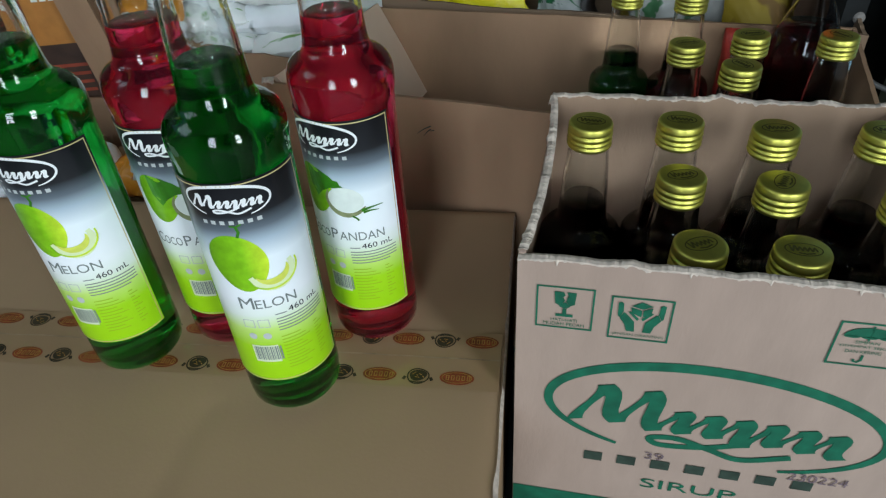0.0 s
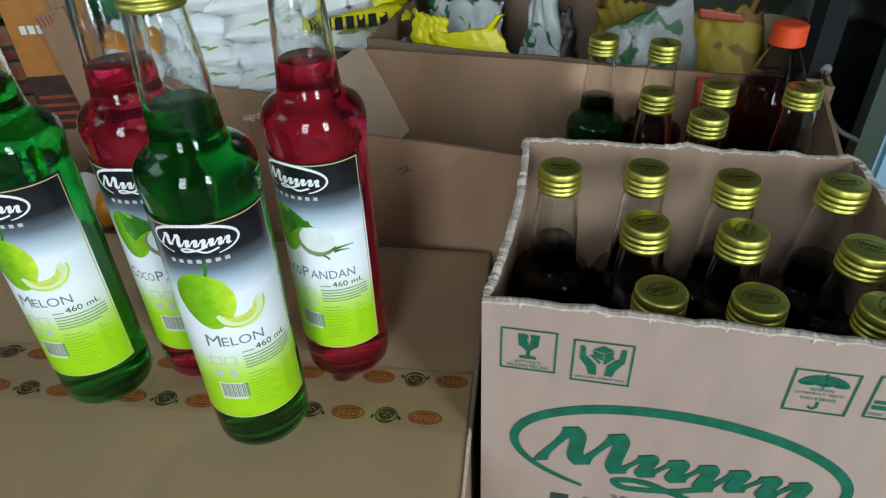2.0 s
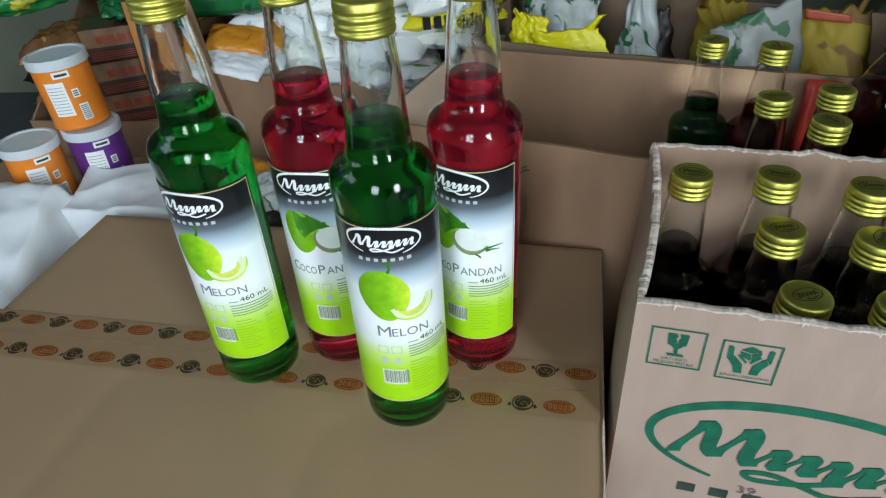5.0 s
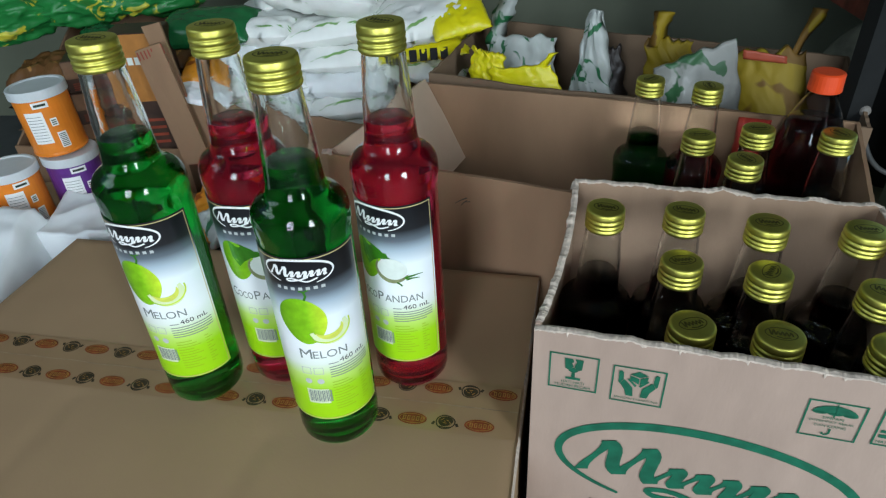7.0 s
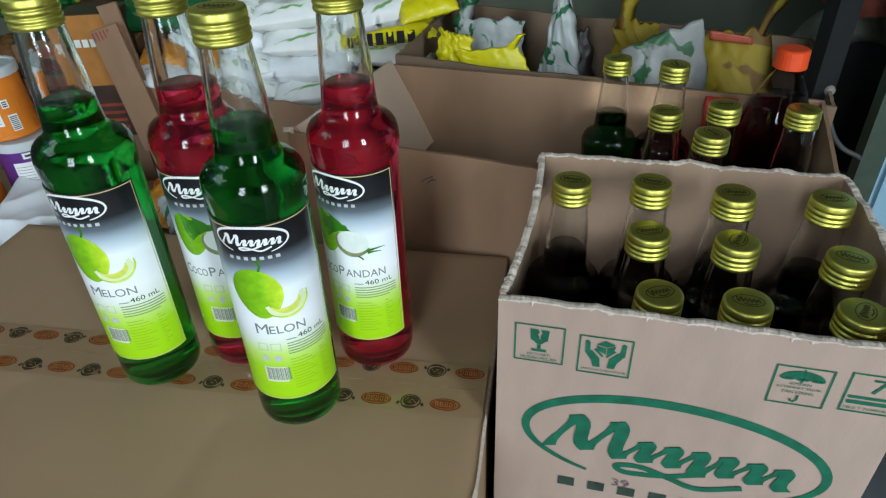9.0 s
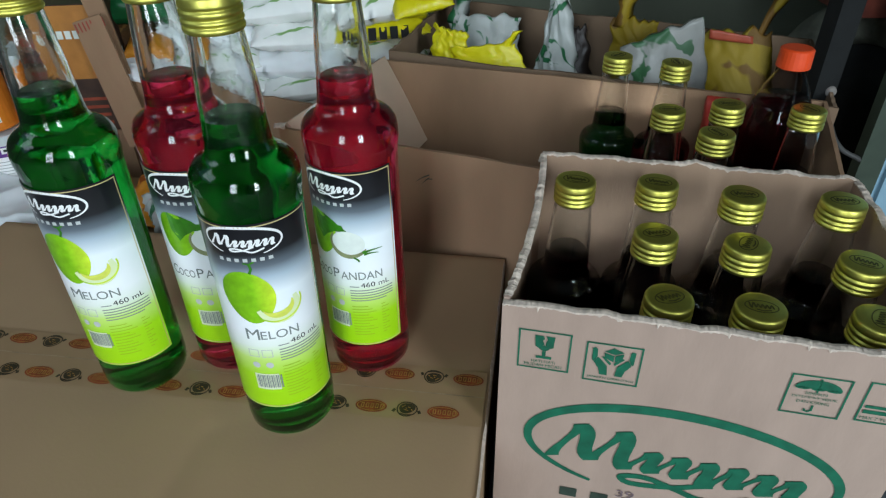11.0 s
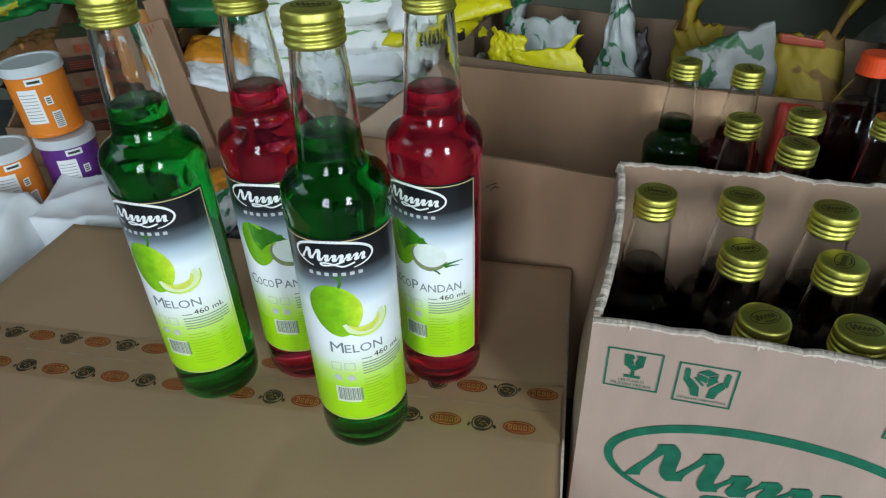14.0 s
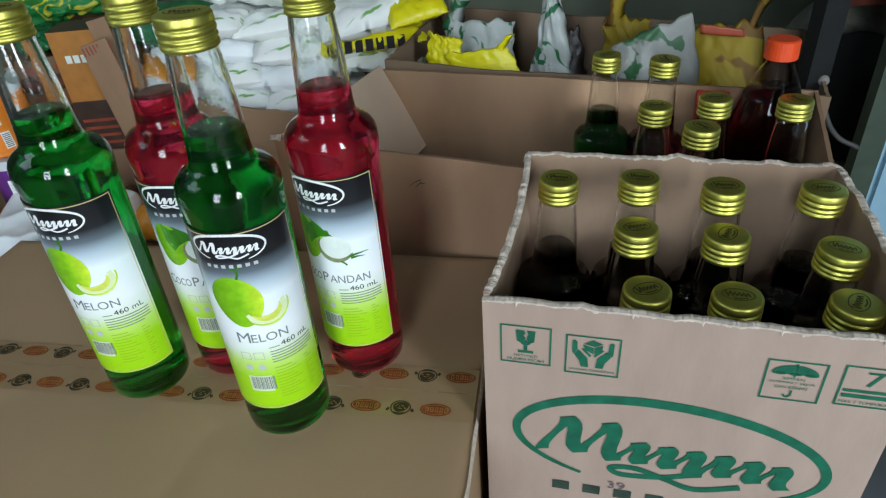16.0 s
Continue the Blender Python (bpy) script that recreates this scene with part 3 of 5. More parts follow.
def open_carton(name, label, corners, z0, z1, mats, rag=0.0, t=0.004, seed=0, bulge=0.0, bottom=True, tear=False, lean=(0, 0, 0, 0)):
    """corners: front left, front right, back right, back left. z1: their heights."""
    box = thing(name, label, "carton")
    mid = Vector((sum(c[0] for c in corners) / 4, sum(c[1] for c in corners) / 4))
    names = ("front_wall", "side_wall", "back_wall", "side_wall")
    for i in range(4):
        a, b = Vector(corners[i]), Vector(corners[(i + 1) % 4])
        d = (b - a).normalized()
        inward = Vector((-d.y, d.x))
        if inward.dot(mid - a) < 0:
            inward = -inward
        if i % 2:
            a, b = a + d * (t + 0.0006), b - d * (t + 0.0006)
        bm = bmesh.new()
        rim = wall_panel(bm, a, b, z0, (z1[i], z1[(i + 1) % 4]), t, inward, rag, seed + i, bulge=bulge[i] if isinstance(bulge, tuple) else bulge, lean=lean[i])
        rim = [(p.co.copy(), q.co.copy()) for p, q in rim]
        w = part(names[i], bm, mats, box)
        if tear:
            part("torn_edge", torn_edge(rim, seed * 10 + i, (0.0024, 0.0020, 0.0022, 0.0034)[i]), TORN, w, "ragged torn paper edge")
    if bottom:
        bm = bmesh.new()
        k = [Vector(c) + (mid - Vector(c)) * 0.04 for c in corners]
        lo, hi = [bm.verts.new((*p, z0)) for p in k], [bm.verts.new((*p, z0 + t)) for p in k]
        bm.faces.new(lo), bm.faces.new(hi)
        for i in range(4):
            bm.faces.new((lo[i], lo[(i + 1) % 4], hi[(i + 1) % 4], hi[i]))
        part("bottom_panel", bm, mats, box)
    return box


# the syrup carton with torn-off flaps
FL, FR, BR, BL = (0.096, 0.3365), (0.341, 0.2890), (0.379, 0.487), (0.135, 0.519)
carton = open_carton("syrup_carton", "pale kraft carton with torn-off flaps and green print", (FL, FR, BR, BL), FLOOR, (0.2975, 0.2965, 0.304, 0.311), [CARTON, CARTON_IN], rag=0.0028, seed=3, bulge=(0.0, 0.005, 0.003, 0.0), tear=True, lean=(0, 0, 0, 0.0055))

face_d = (Vector(FR) - Vector(FL)).normalized()
face_n = Vector((face_d.y, -face_d.x))


def on_front(lift):
    def put(s, z):
        p = Vector(FL) + face_d * s + face_n * lift
        return (p.x, p.y, z)
    return put


front, front2 = on_front(0.0007), on_front(0.0010)
print_parent = [c for c in carton.children if c.name.startswith("front_wall")][0]
strokes = [bmesh.new() for _ in range(19)]
wordmark(strokes, 0.124, 0.1766, 0.2036, 0.1025, front, 1.0, front2)
for bm in strokes:
    part("mark_stroke", bm, INK_GREEN, print_parent, "green stroke of the maker's mark")
for i in range(7):
    bm = bmesh.new()
    s = 0.0495 + i * 0.0225
    flat_rect(bm, s, 0.1215, s + 0.0125, 0.1310, front)
    part("word_bar", bm, INK_DARK, print_parent, "dark green print bar")
bm = bmesh.new()
lettering(bm, "SIRUP", 0.0105, 0.1226, 0.1031, front, 0.0636)
part("sirup_text", bm, INK_GREEN, print_parent, "bold green lettering")
bm = bmesh.new()
flat_rect(bm, 0.0005, 0.005, 0.2490, 0.0768, front, 4)
part("green_band", bm, INK_GREEN, print_parent, "solid green printed band")
bm = bmesh.new()
lettering(bm, "39", 0.0075, 0.0957, 0.1355, front2, 0.0125)
part("batch_stamp", bm, INK_STAMP, print_parent, "faint stamped number")
bm = bmesh.new()
lettering(bm, "230224", 0.0080, 0.1980, 0.1353, front2, 0.036)
part("date_stamp", bm, INK_STAMP, print_parent, "faint stamped date code")


def icon(name, label, s0, z0, s1, z1, draw):
    """A framed green handling symbol; draw gets a mesh and a mapping from 0..1 inside the frame."""
    bm = bmesh.new()
    frame_2d(bm, s0, z0, s1, z1, 0.0011, front)
    put = lambda u, v: front(s0 + u * (s1 - s0), z0 + v * (z1 - z0))
    draw(bm, put)
    part(name, bm, INK_GREEN, print_parent, label)


def draw_glass(bm, put):
    flat_poly(bm, [(0.31, 0.88), (0.47, 0.88), (0.50, 0.80), (0.46, 0.76), (0.50, 0.68), (0.42, 0.55), (0.33, 0.60)], put, 1)
    flat_poly(bm, [(0.52, 0.88), (0.69, 0.88), (0.67, 0.60), (0.58, 0.55), (0.52, 0.66), (0.53, 0.74), (0.56, 0.80)], put, 1)
    flat_poly(bm, [(0.40, 0.545), (0.50, 0.65), (0.60, 0.545), (0.54, 0.50), (0.46, 0.50)], put, 1)
    flat_rect(bm, 0.465, 0.36, 0.535, 0.49, put)
    flat_rect(bm, 0.35, 0.29, 0.65, 0.355, put)
    lettering(bm, "HATI-HATI", 0.07, 0.5, 0.21, put, 0.46)
    lettering(bm, "MUDAH PECAH", 0.08, 0.5, 0.105, put, 0.72)


def draw_care(bm, put):
    for g in (-1, 1):
        m = lambda pts: [(0.5 + g * x, y) for x, y in pts]
        flat_poly(bm, m([(0.38, 0.86), (0.33, 0.88), (0.29, 0.84), (0.28, 0.66), (0.34, 0.52), (0.37, 0.56)]), put, 1)
        flat_poly(bm, m([(0.335, 0.515), (0.275, 0.645), (0.235, 0.62), (0.09, 0.44), (0.065, 0.20), (0.20, 0.20), (0.24, 0.36)]), put, 1)
        flat_poly(bm, m([(0.205, 0.66), (0.17, 0.68), (0.02, 0.52), (0.045, 0.47)]), put, 1)
    flat_poly(bm, [(0.33, 0.80), (0.50, 0.91), (0.68, 0.83), (0.52, 0.745)], put, 1)
    flat_poly(bm, [(0.33, 0.775), (0.51, 0.72), (0.51, 0.56), (0.35, 0.65)], put, 1)
    flat_poly(bm, [(0.53, 0.72), (0.68, 0.80), (0.66, 0.65), (0.53, 0.56)], put, 1)
    lettering(bm, "JANGAN DIBANTING", 0.075, 0.5, 0.11, put, 0.84)


def draw_umbrella(bm, put):
    flat_poly(bm, [(0.5 + 0.39 * math.cos(math.pi * i / 14), 0.68 + 0.22 * math.sin(math.pi * i / 14)) for i in range(15)], put, 1)
    for k in (-0.26, 0.0, 0.26):
        flat_poly(bm, ellipse_pts(0.5 + k, 0.68, 0.12, 0.035, 12), put, 1)
    flat_rect(bm, 0.485, 0.60, 0.515, 0.94, put)
    lettering(bm, "SIMPAN", 0.07, 0.5, 0.56, put, 0.36)
    lettering(bm, "DITEMPAT SEJUK", 0.07, 0.5, 0.45, put, 0.76)
    lettering(bm, "DAN KERING", 0.07, 0.5, 0.34, put, 0.54)
    ribbon(bm, [(0.52, 0.27), (0.52, 0.14), (0.47, 0.09), (0.41, 0.11), (0.41, 0.16)], lambda t: 0.04, put)


def draw_seven(bm, put):
    lettering(bm, "7", 0.36, 0.52, 0.70, put, 0.27)
    flat_rect(bm, 0.08, 0.36, 0.92, 0.43, put)
    flat_rect(bm, 0.08, 0.22, 0.92, 0.31, put)
    lettering(bm, "MAX 7 TUMPUKAN", 0.075, 0.5, 0.11, put, 0.86)


icon("fragile_icon", "green fragile glass symbol", 0.0114, 0.2472, 0.0445, 0.2797, draw_glass)
icon("do_not_drop_icon", "green do-not-drop symbol with a held box", 0.0535, 0.2440, 0.0877, 0.2768, draw_care)
icon("keep_dry_icon", "green umbrella keep-dry symbol", 0.1712, 0.2428, 0.2043, 0.2750, draw_umbrella)
icon("stacking_icon", "green stacking limit symbol", 0.2124, 0.2445, 0.2457, 0.2765, draw_seven)

# the closed box that the labelled bottles stand on
BX = [(-0.442, 0.622), (0.112, 0.560), (0.071, 0.176), (-0.484, 0.236)]
box = thing("closed_box", "large closed brown cardboard box sealed with printed tape", "box")
bm = bmesh.new()
n = 72
CREASES = (((-0.150, 0.175), (-0.115, 0.335)), ((-0.330, 0.190), (-0.300, 0.370)))


def top_z(x, y):
    """The height of the box's slightly uneven lid."""
    z = TOP - 0.0004 + 0.0005 * noise.noise(Vector((x * 6, y * 6, 2)))
    for (ax, ay), (bx, by) in CREASES:
        d = Vector((bx - ax, by - ay))
        f = max(0.0, min(1.0, ((x - ax) * d.x + (y - ay) * d.y) / d.length_squared))
        gap = math.hypot(x - ax - f * d.x, y - ay - f * d.y)
        z -= 0.0013 * math.exp(-(gap / 0.006) ** 2)
    return z


lo = [[None] * (n + 1) for _ in range(n + 1)]
A, B, C, D = (Vector(p) for p in BX)
for i in range(n + 1):
    for j in range(n + 1):
        p = A.lerp(B, i / n).lerp(D.lerp(C, i / n), j / n)
        rim = min(i, n - i, j, n - j)
        lo[i][j] = bm.verts.new((p.x, p.y, top_z(p.x, p.y) - (0.0030 if rim == 0 else 0.0006 if rim == 1 else 0.0)))
for i in range(n):
    for j in range(n):
        bm.faces.new((lo[i][j], lo[i + 1][j], lo[i + 1][j + 1], lo[i][j + 1]))
edge = [lo[i][0] for i in range(n + 1)] + [lo[n][j] for j in range(1, n + 1)] + [lo[i][n] for i in range(n - 1, -1, -1)] + [lo[0][j] for j in range(n - 1, 0, -1)]
low = [bm.verts.new((v.co.x, v.co.y, FLOOR)) for v in edge]
edge = [bm.verts.new((v.co.x, v.co.y, v.co.z)) for v in edge]
for i in range(len(edge)):
    j = (i + 1) % len(edge)
    bm.faces.new((edge[i], low[i], low[j], edge[j]))
bm.faces.new(low)
part("body", bm, CARD, box, "plain brown board", smooth=True)

bm = bmesh.new()
rows = []
for i in range(61):
    p = B.lerp(C, 0.02 + 0.96 * i / 60)
    wear = 0.0010 + 0.0030 * max(0.0, noise.noise(Vector((i * 0.23, 3, 1))) + 0.25 * noise.noise(Vector((i * 1.3, 5, 1))))
    rows.append([bm.verts.new(v) for v in ((p.x - wear, p.y, top_z(p.x, p.y) + 0.0004 - (0.0008 if wear < 0.002 else 0)), (p.x + 0.0005, p.y, TOP - 0.0028), (p.x + 0.0007, p.y, TOP - 0.0050 - wear))])
for r, t in zip(rows, rows[1:]):
    bm.faces.new((r[0], r[1], t[1], t[0])), bm.faces.new((r[1], r[2], t[2], t[1]))
part("worn_edge", bm, TORN, box, "pale scuffed paper edge", smooth=True)

# printed sealing tape along the middle seam
TAPE = mat("clear_brown_tape", (0.357, 0.226, 0.120), 0.3, spread=0.05, scale=30, bump=0.15, bump_scale=25, coat=0.5)
TAPE_RED = mat("orange_red_tape_print", (0.25, 0.05, 0.018), 0.3, spread=0.45, scale=150)
TAPE_DARK = mat("black_tape_print", (0.045, 0.034, 0.018), 0.3, spread=0.3, scale=150)
TAPE_GOLD = mat("gold_tape_print", (0.38, 0.20, 0.05), 0.3, spread=0.3, scale=200)
t0, t1 = Vector((-0.462, 0.4275)), Vector((0.0885, 0.3700))
td = (t1 - t0).normalized()
tn = Vector((-td.y, td.x))


def on_tape(lift):
    def put(u, v):
        p = t0 + td * u + tn * v
        return (p.x, p.y, top_z(p.x, p.y) + 0.0003 + lift)
    return put


bm = bmesh.new()
flat_rect(bm, 0.0, -0.0275, (t1 - t0).length, 0.0275, on_tape(0.0002), 60)
tape = part("sealing_tape", bm, TAPE, box, "glossy printed sealing tape along the seam")
LEN = (t1 - t0).length
for row, v, first in ((0, -0.0175, LEN - 0.0297), (1, 0.0180, LEN - 0.0146)):
    u, k = first, 0
    while u > 0.01:
        put, put2 = on_tape(0.0004), on_tape(0.0006)
        if k % 2 == 0:
            bm = bmesh.new()
            flat_poly(bm, ellipse_pts(u, v, 0.0122, 0.0062, 20), put, 1)
            oval = part("tape_oval", bm, TAPE_RED, tape, "orange-red printed oval")
            bm = bmesh.new()
            ring = ellipse_pts(u, v, 0.0106, 0.0047, 20)
            ribbon(bm, ring + ring[:1], lambda t: 0.0006, put2)
            for q in range(5):
                c = u - 0.0078 + q * 0.0037
                frame_2d(bm, c, v - 0.0023, c + 0.0025, v + 0.0023, 0.0007, put2)
            part("oval_lettering", bm, TAPE_GOLD, oval, "gold bars on the oval")
        else:
            flip = 1 if row == 0 else -1
            bm = bmesh.new()
            ring = ellipse_pts(u, v, 0.0076, 0.0068, 22, 0.0, 0.03)
            ribbon(bm, ring + ring[:1], lambda t: 0.0010, put)
            flat_poly(bm, ellipse_pts(u, v + flip * 0.0008, 0.0062, 0.0050, 18, 0.2, 0.05), put, 1)
            for g in (-1, 1):
                ribbon(bm, [(u + g * 0.0086, v - flip * 0.0026), (u + g * 0.0106, v - flip * 0.0016)], lambda t: 0.0032, put)
            ribbon(bm, [(u - 0.0050, v - flip * 0.0049), (u, v - flip * 0.0057), (u + 0.0050, v - flip * 0.0049)], lambda t: 0.0012, put)
            badge = part("tape_badge", bm, TAPE_DARK, tape, "black printed round badge")
            bm = bmesh.new()
            for x, y, x2, y2 in ((-0.0040, 0.0012, -0.0016, 0.0036), (0.0004, 0.0020, 0.0026, 0.0012), (-0.0020, -0.0008, 0.0012, -0.0014), (0.0032, 0.0002, 0.0044, -0.0012), (-0.0010, 0.0012, -0.0002, 0.0002)):
                ribbon(bm, [(u + flip * x, v + flip * y), (u + flip * x2, v + flip * y2)], lambda t: 0.0007, put2)
            part("badge_fleck", bm, TAPE_GOLD, badge, "dull gold lines in the print")
        u -= 0.02755
        k += 1
bm = bmesh.new()
ribbon(bm, [(LEN * i / 60, 0.001 + 0.0012 * noise.noise(Vector((i * 0.3, 0, 5)))) for i in range(61)], lambda t: 0.0011, on_tape(0.00035))
part("seam_crease", bm, mat("pale_tape_crease", (0.348, 0.244, 0.148), 0.35, spread=0.3, scale=90), tape, "pale crease over the flap seam")

# ---- open box behind, with bottles inside ----
# flap board made paler than its box: the light on it is in the colour
CARD_LIT = mat("lit_flap_board", (0.557, 0.413, 0.304), 0.8, spread=0.05, scale=14, bump=0.2, bump_scale=110, stains=0.2)
# brown board darkened in colour for the shade on the bag carton
CARD_SHADE = mat("shaded_brown_cardboard", (0.200, 0.132, 0.083), 0.9, spread=0.1, scale=14, bump=0.2, bump_scale=110, stains=0.3)
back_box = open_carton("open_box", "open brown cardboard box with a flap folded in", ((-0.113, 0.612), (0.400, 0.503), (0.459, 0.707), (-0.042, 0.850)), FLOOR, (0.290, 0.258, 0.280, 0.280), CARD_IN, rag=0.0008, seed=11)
bm = bmesh.new()
q = [Vector(p) for p in ((-0.108, 0.617, 0.2920), (-0.072, 0.729, 0.2885), (-0.037, 0.841, 0.2850), (0.016, 0.834, 0.175), (-0.014, 0.735, 0.180), (-0.046, 0.640, 0.184))]
off = Vector((0.0036, -0.0014, 0.0018))
lo, hi = [bm.verts.new(p) for p in q], [bm.verts.new(p + off) for p in q]
for f in ((0, 1, 4, 5), (1, 2, 3, 4)):
    bm.faces.new([lo[i] for i in f]), bm.faces.new([hi[i] for i in f])
for i in range(6):
    bm.faces.new((lo[i], lo[(i + 1) % 6], hi[(i + 1) % 6], hi[i]))
part("end_flap", bm, CARD_LIT, back_box, "end flap hanging into the box")
part("torn_edge", torn_edge([(Vector((-0.117 + 0.006 * i, 0.611, 0.291)), Vector((-0.117 + 0.006 * i, 0.615, 0.293))) for i in range(3)], 7, 0.004), TORN, back_box, "torn white paper corner")

wall_d = (Vector((0.400, 0.503)) - Vector((-0.113, 0.612))).normalized()
bm = bmesh.new()
for u, z, du, dz in ((0.140, 0.248, 0.013, 0.008), (0.146, 0.246, 0.007, 0.007), (0.152, 0.251, 0.004, 0.001)):
    ribbon(bm, [(u, z), (u + du * 0.5, z + dz * 0.6), (u + du, z + dz)], lambda t: 0.0004 + 0.0008 * t, lambda a, b: (-0.113 + wall_d.x * a + wall_d.y * 0.0012, 0.612 + wall_d.y * a - wall_d.x * 0.0012, b))
part("scuff", bm, INK_DARK, [c for c in back_box.children if c.name.startswith("front_wall")][0], "thin dark scuff marks")

open_carton("bag_carton", "open brown carton holding crumpled plastic bags", ((-0.032, 0.868), (0.48, 0.716), (0.52, 0.895), (0.040, 1.075)), FLOOR, (0.284, 0.268, 0.290, 0.300), CARD_SHADE, rag=0.003, seed=21)
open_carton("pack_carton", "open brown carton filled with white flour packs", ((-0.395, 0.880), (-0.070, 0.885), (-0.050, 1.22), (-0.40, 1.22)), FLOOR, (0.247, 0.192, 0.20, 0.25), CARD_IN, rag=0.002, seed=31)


bm = bmesh.new()
q = [(-0.432, 0.884, 0.350), (-0.404, 0.884, 0.356), (-0.380, 0.876, 0.150), (-0.400, 0.876, 0.190)]
lo = [bm.verts.new(p) for p in q]
hi = [bm.verts.new((p[0], p[1] + 0.004, p[2])) for p in q]
bm.faces.new(lo), bm.faces.new(hi)
for i in range(4):
    bm.faces.new((lo[i], lo[(i + 1) % 4], hi[(i + 1) % 4], hi[i]))
part("corner_flap", bm, CARD_IN, [o for o in scene.objects if o.name == "pack_carton"][0], "upright corner flap")


# ---- soft packs and bags ----
def printed(name, base, ink, scale=30.0, level=0.58, rough=0.35, warp=1.5, stretch=(1, 1, 1)):
    """A film with blotchy print on it."""
    m = mat(name, base, rough, spread=0.06, scale=25, bump=0.5, bump_scale=45)
    nt = m.node_tree
    b = nt.nodes["Principled BSDF"]
    old = b.inputs["Base Color"].links[0].from_socket
    tc = nt.nodes.new("ShaderNodeTexCoord")
    mp = nt.nodes.new("ShaderNodeMapping")
    mp.inputs["Scale"].default_value = stretch
    n = nt.nodes.new("ShaderNodeTexNoise")
    n.inputs["Scale"].default_value, n.inputs["Detail"].default_value, n.inputs["Distortion"].default_value = scale, 2, warp
    r = nt.nodes.new("ShaderNodeMapRange")
    r.inputs["From Min"].default_value, r.inputs["From Max"].default_value = level, level + 0.03
    mx = nt.nodes.new("ShaderNodeMix")
    mx.data_type = "RGBA"
    mx.inputs["B"].default_value = (*ink, 1)
    nt.links.new(tc.outputs["Object"], mp.inputs[0])
    nt.links.new(mp.outputs[0], n.inputs["Vector"])
    nt.links.new(n.outputs["Fac"], r.inputs["Value"])
    nt.links.new(r.outputs[0], mx.inputs["Factor"])
    nt.links.new(old, mx.inputs["A"])
    nt.links.new(mx.outputs["Result"], b.inputs["Base Color"])
    return m


WHITE_FILM = mat("white_plastic_film", (0.85, 0.88, 0.90), 0.35, spread=0.06, scale=20, bump=0.4, bump_scale=40)
PACK_WHITE = printed("white_pack_green_print", (0.83, 0.85, 0.82), (0.20, 0.40, 0.12), 13, 0.615, stretch=(0.6, 2.0, 1))
# white film greyed: the back carton's shade is mixed into its colour
BAG_GREENPRINT = printed("dimmed_white_green_print", (0.40, 0.43, 0.41), (0.02, 0.13, 0.05), 17, 0.57, warp=2.5)
YELLOW_FILM = printed("yellow_film", (0.74, 0.66, 0.01), (0.60, 0.36, 0.02), 14, 0.66)
# amber lowered in tone the same way, to look shaded
AMBER_FILM = printed("dimmed_amber_film", (0.26, 0.18, 0.006), (0.14, 0.07, 0.006), 12, 0.60, rough=0.65)
GREEN_FILM = mat("dark_green_film", (0.012, 0.13, 0.04), 0.25, spread=0.25, scale=30, bump=0.4, bump_scale=40)
BROWN_FILM = printed("brown_pouch_film", (0.19, 0.085, 0.03), (0.46, 0.22, 0.06), 18, 0.58, rough=0.4)
BLACK_FILM = printed("black_pouch_film", (0.02, 0.014, 0.012), (0.42, 0.36, 0.30), 15, 0.665, rough=0.4, warp=0.4)
ORANGE_FILM = printed("orange_pack_film", (0.66, 0.26, 0.02), (0.30, 0.07, 0.01), 20, 0.6)
RED_FILM = mat("red_pack_film", (0.32, 0.028, 0.018), 0.4, spread=0.2, scale=40, bump=0.3)


def pillow(w, h, t, seed, wrinkle=0.004, nx=26, ny=20):
    """A filled, sealed pack lying flat, with crimped ends."""
    bm = bmesh.new()

    def at(i, j, side):
        u, v = 2 * i / nx - 1, 2 * j / ny - 1
        body = max(0.0, 1 - abs(u) ** 5) ** 0.6 * max(0.0, 1 - abs(v) ** 3.5) ** 0.6
        p = Vector((u * w / 2, v * h / 2, 0))
        p.z = side * t / 2 * body
        n1 = noise.noise(Vector((u * 3, v * 3, seed + side)))
        n2 = noise.noise(Vector((u * 8, v * 7, seed * 1.7 + side * 2)))
        n3 = 1 - 2.4 * abs(noise.noise(Vector((u * 4 + v, v * 5, seed * 2.3 + side))))
        p.z += wrinkle * (n1 * 1.2 + n2 * 0.7 + n3 * 0.9) * (0.25 + body)
        p.x += wrinkle * 1.2 * noise.noise(Vector((v * 5, u, seed + 9)))
        p.y += wrinkle * 1.2 * noise.noise(Vector((u * 5, v, seed + 5)))
        return p
    top = [[bm.verts.new(at(i, j, 1)) for j in range(ny + 1)] for i in range(nx + 1)]
    bot = [[bm.verts.new(at(i, j, -1) - Vector((0, 0, 0.0004))) for j in range(ny + 1)] for i in range(nx + 1)]
    for i in range(nx):
        for j in range(ny):
            bm.faces.new((top[i][j], top[i + 1][j], top[i + 1][j + 1], top[i][j + 1]))
            bm.faces.new((bot[i][j], bot[i][j + 1], bot[i + 1][j + 1], bot[i + 1][j]))
    for i in range(nx):
        bm.faces.new((top[i][0], bot[i][0], bot[i + 1][0], top[i + 1][0]))
        bm.faces.new((top[i][ny], top[i + 1][ny], bot[i + 1][ny], bot[i][ny]))
    for j in range(ny):
        bm.faces.new((top[0][j], top[0][j + 1], bot[0][j + 1], bot[0][j]))
        bm.faces.new((top[nx][j], bot[nx][j], bot[nx][j + 1], top[nx][j + 1]))
    return bm


def pack(name, label, category, m, w, h, t, material, seed, group="", wrinkle=0.004):
    ob = part(name, pillow(w, h, t, seed, wrinkle), material, smooth=True)
    ob.matrix_world = m
    return tagged(ob, label, category, group)


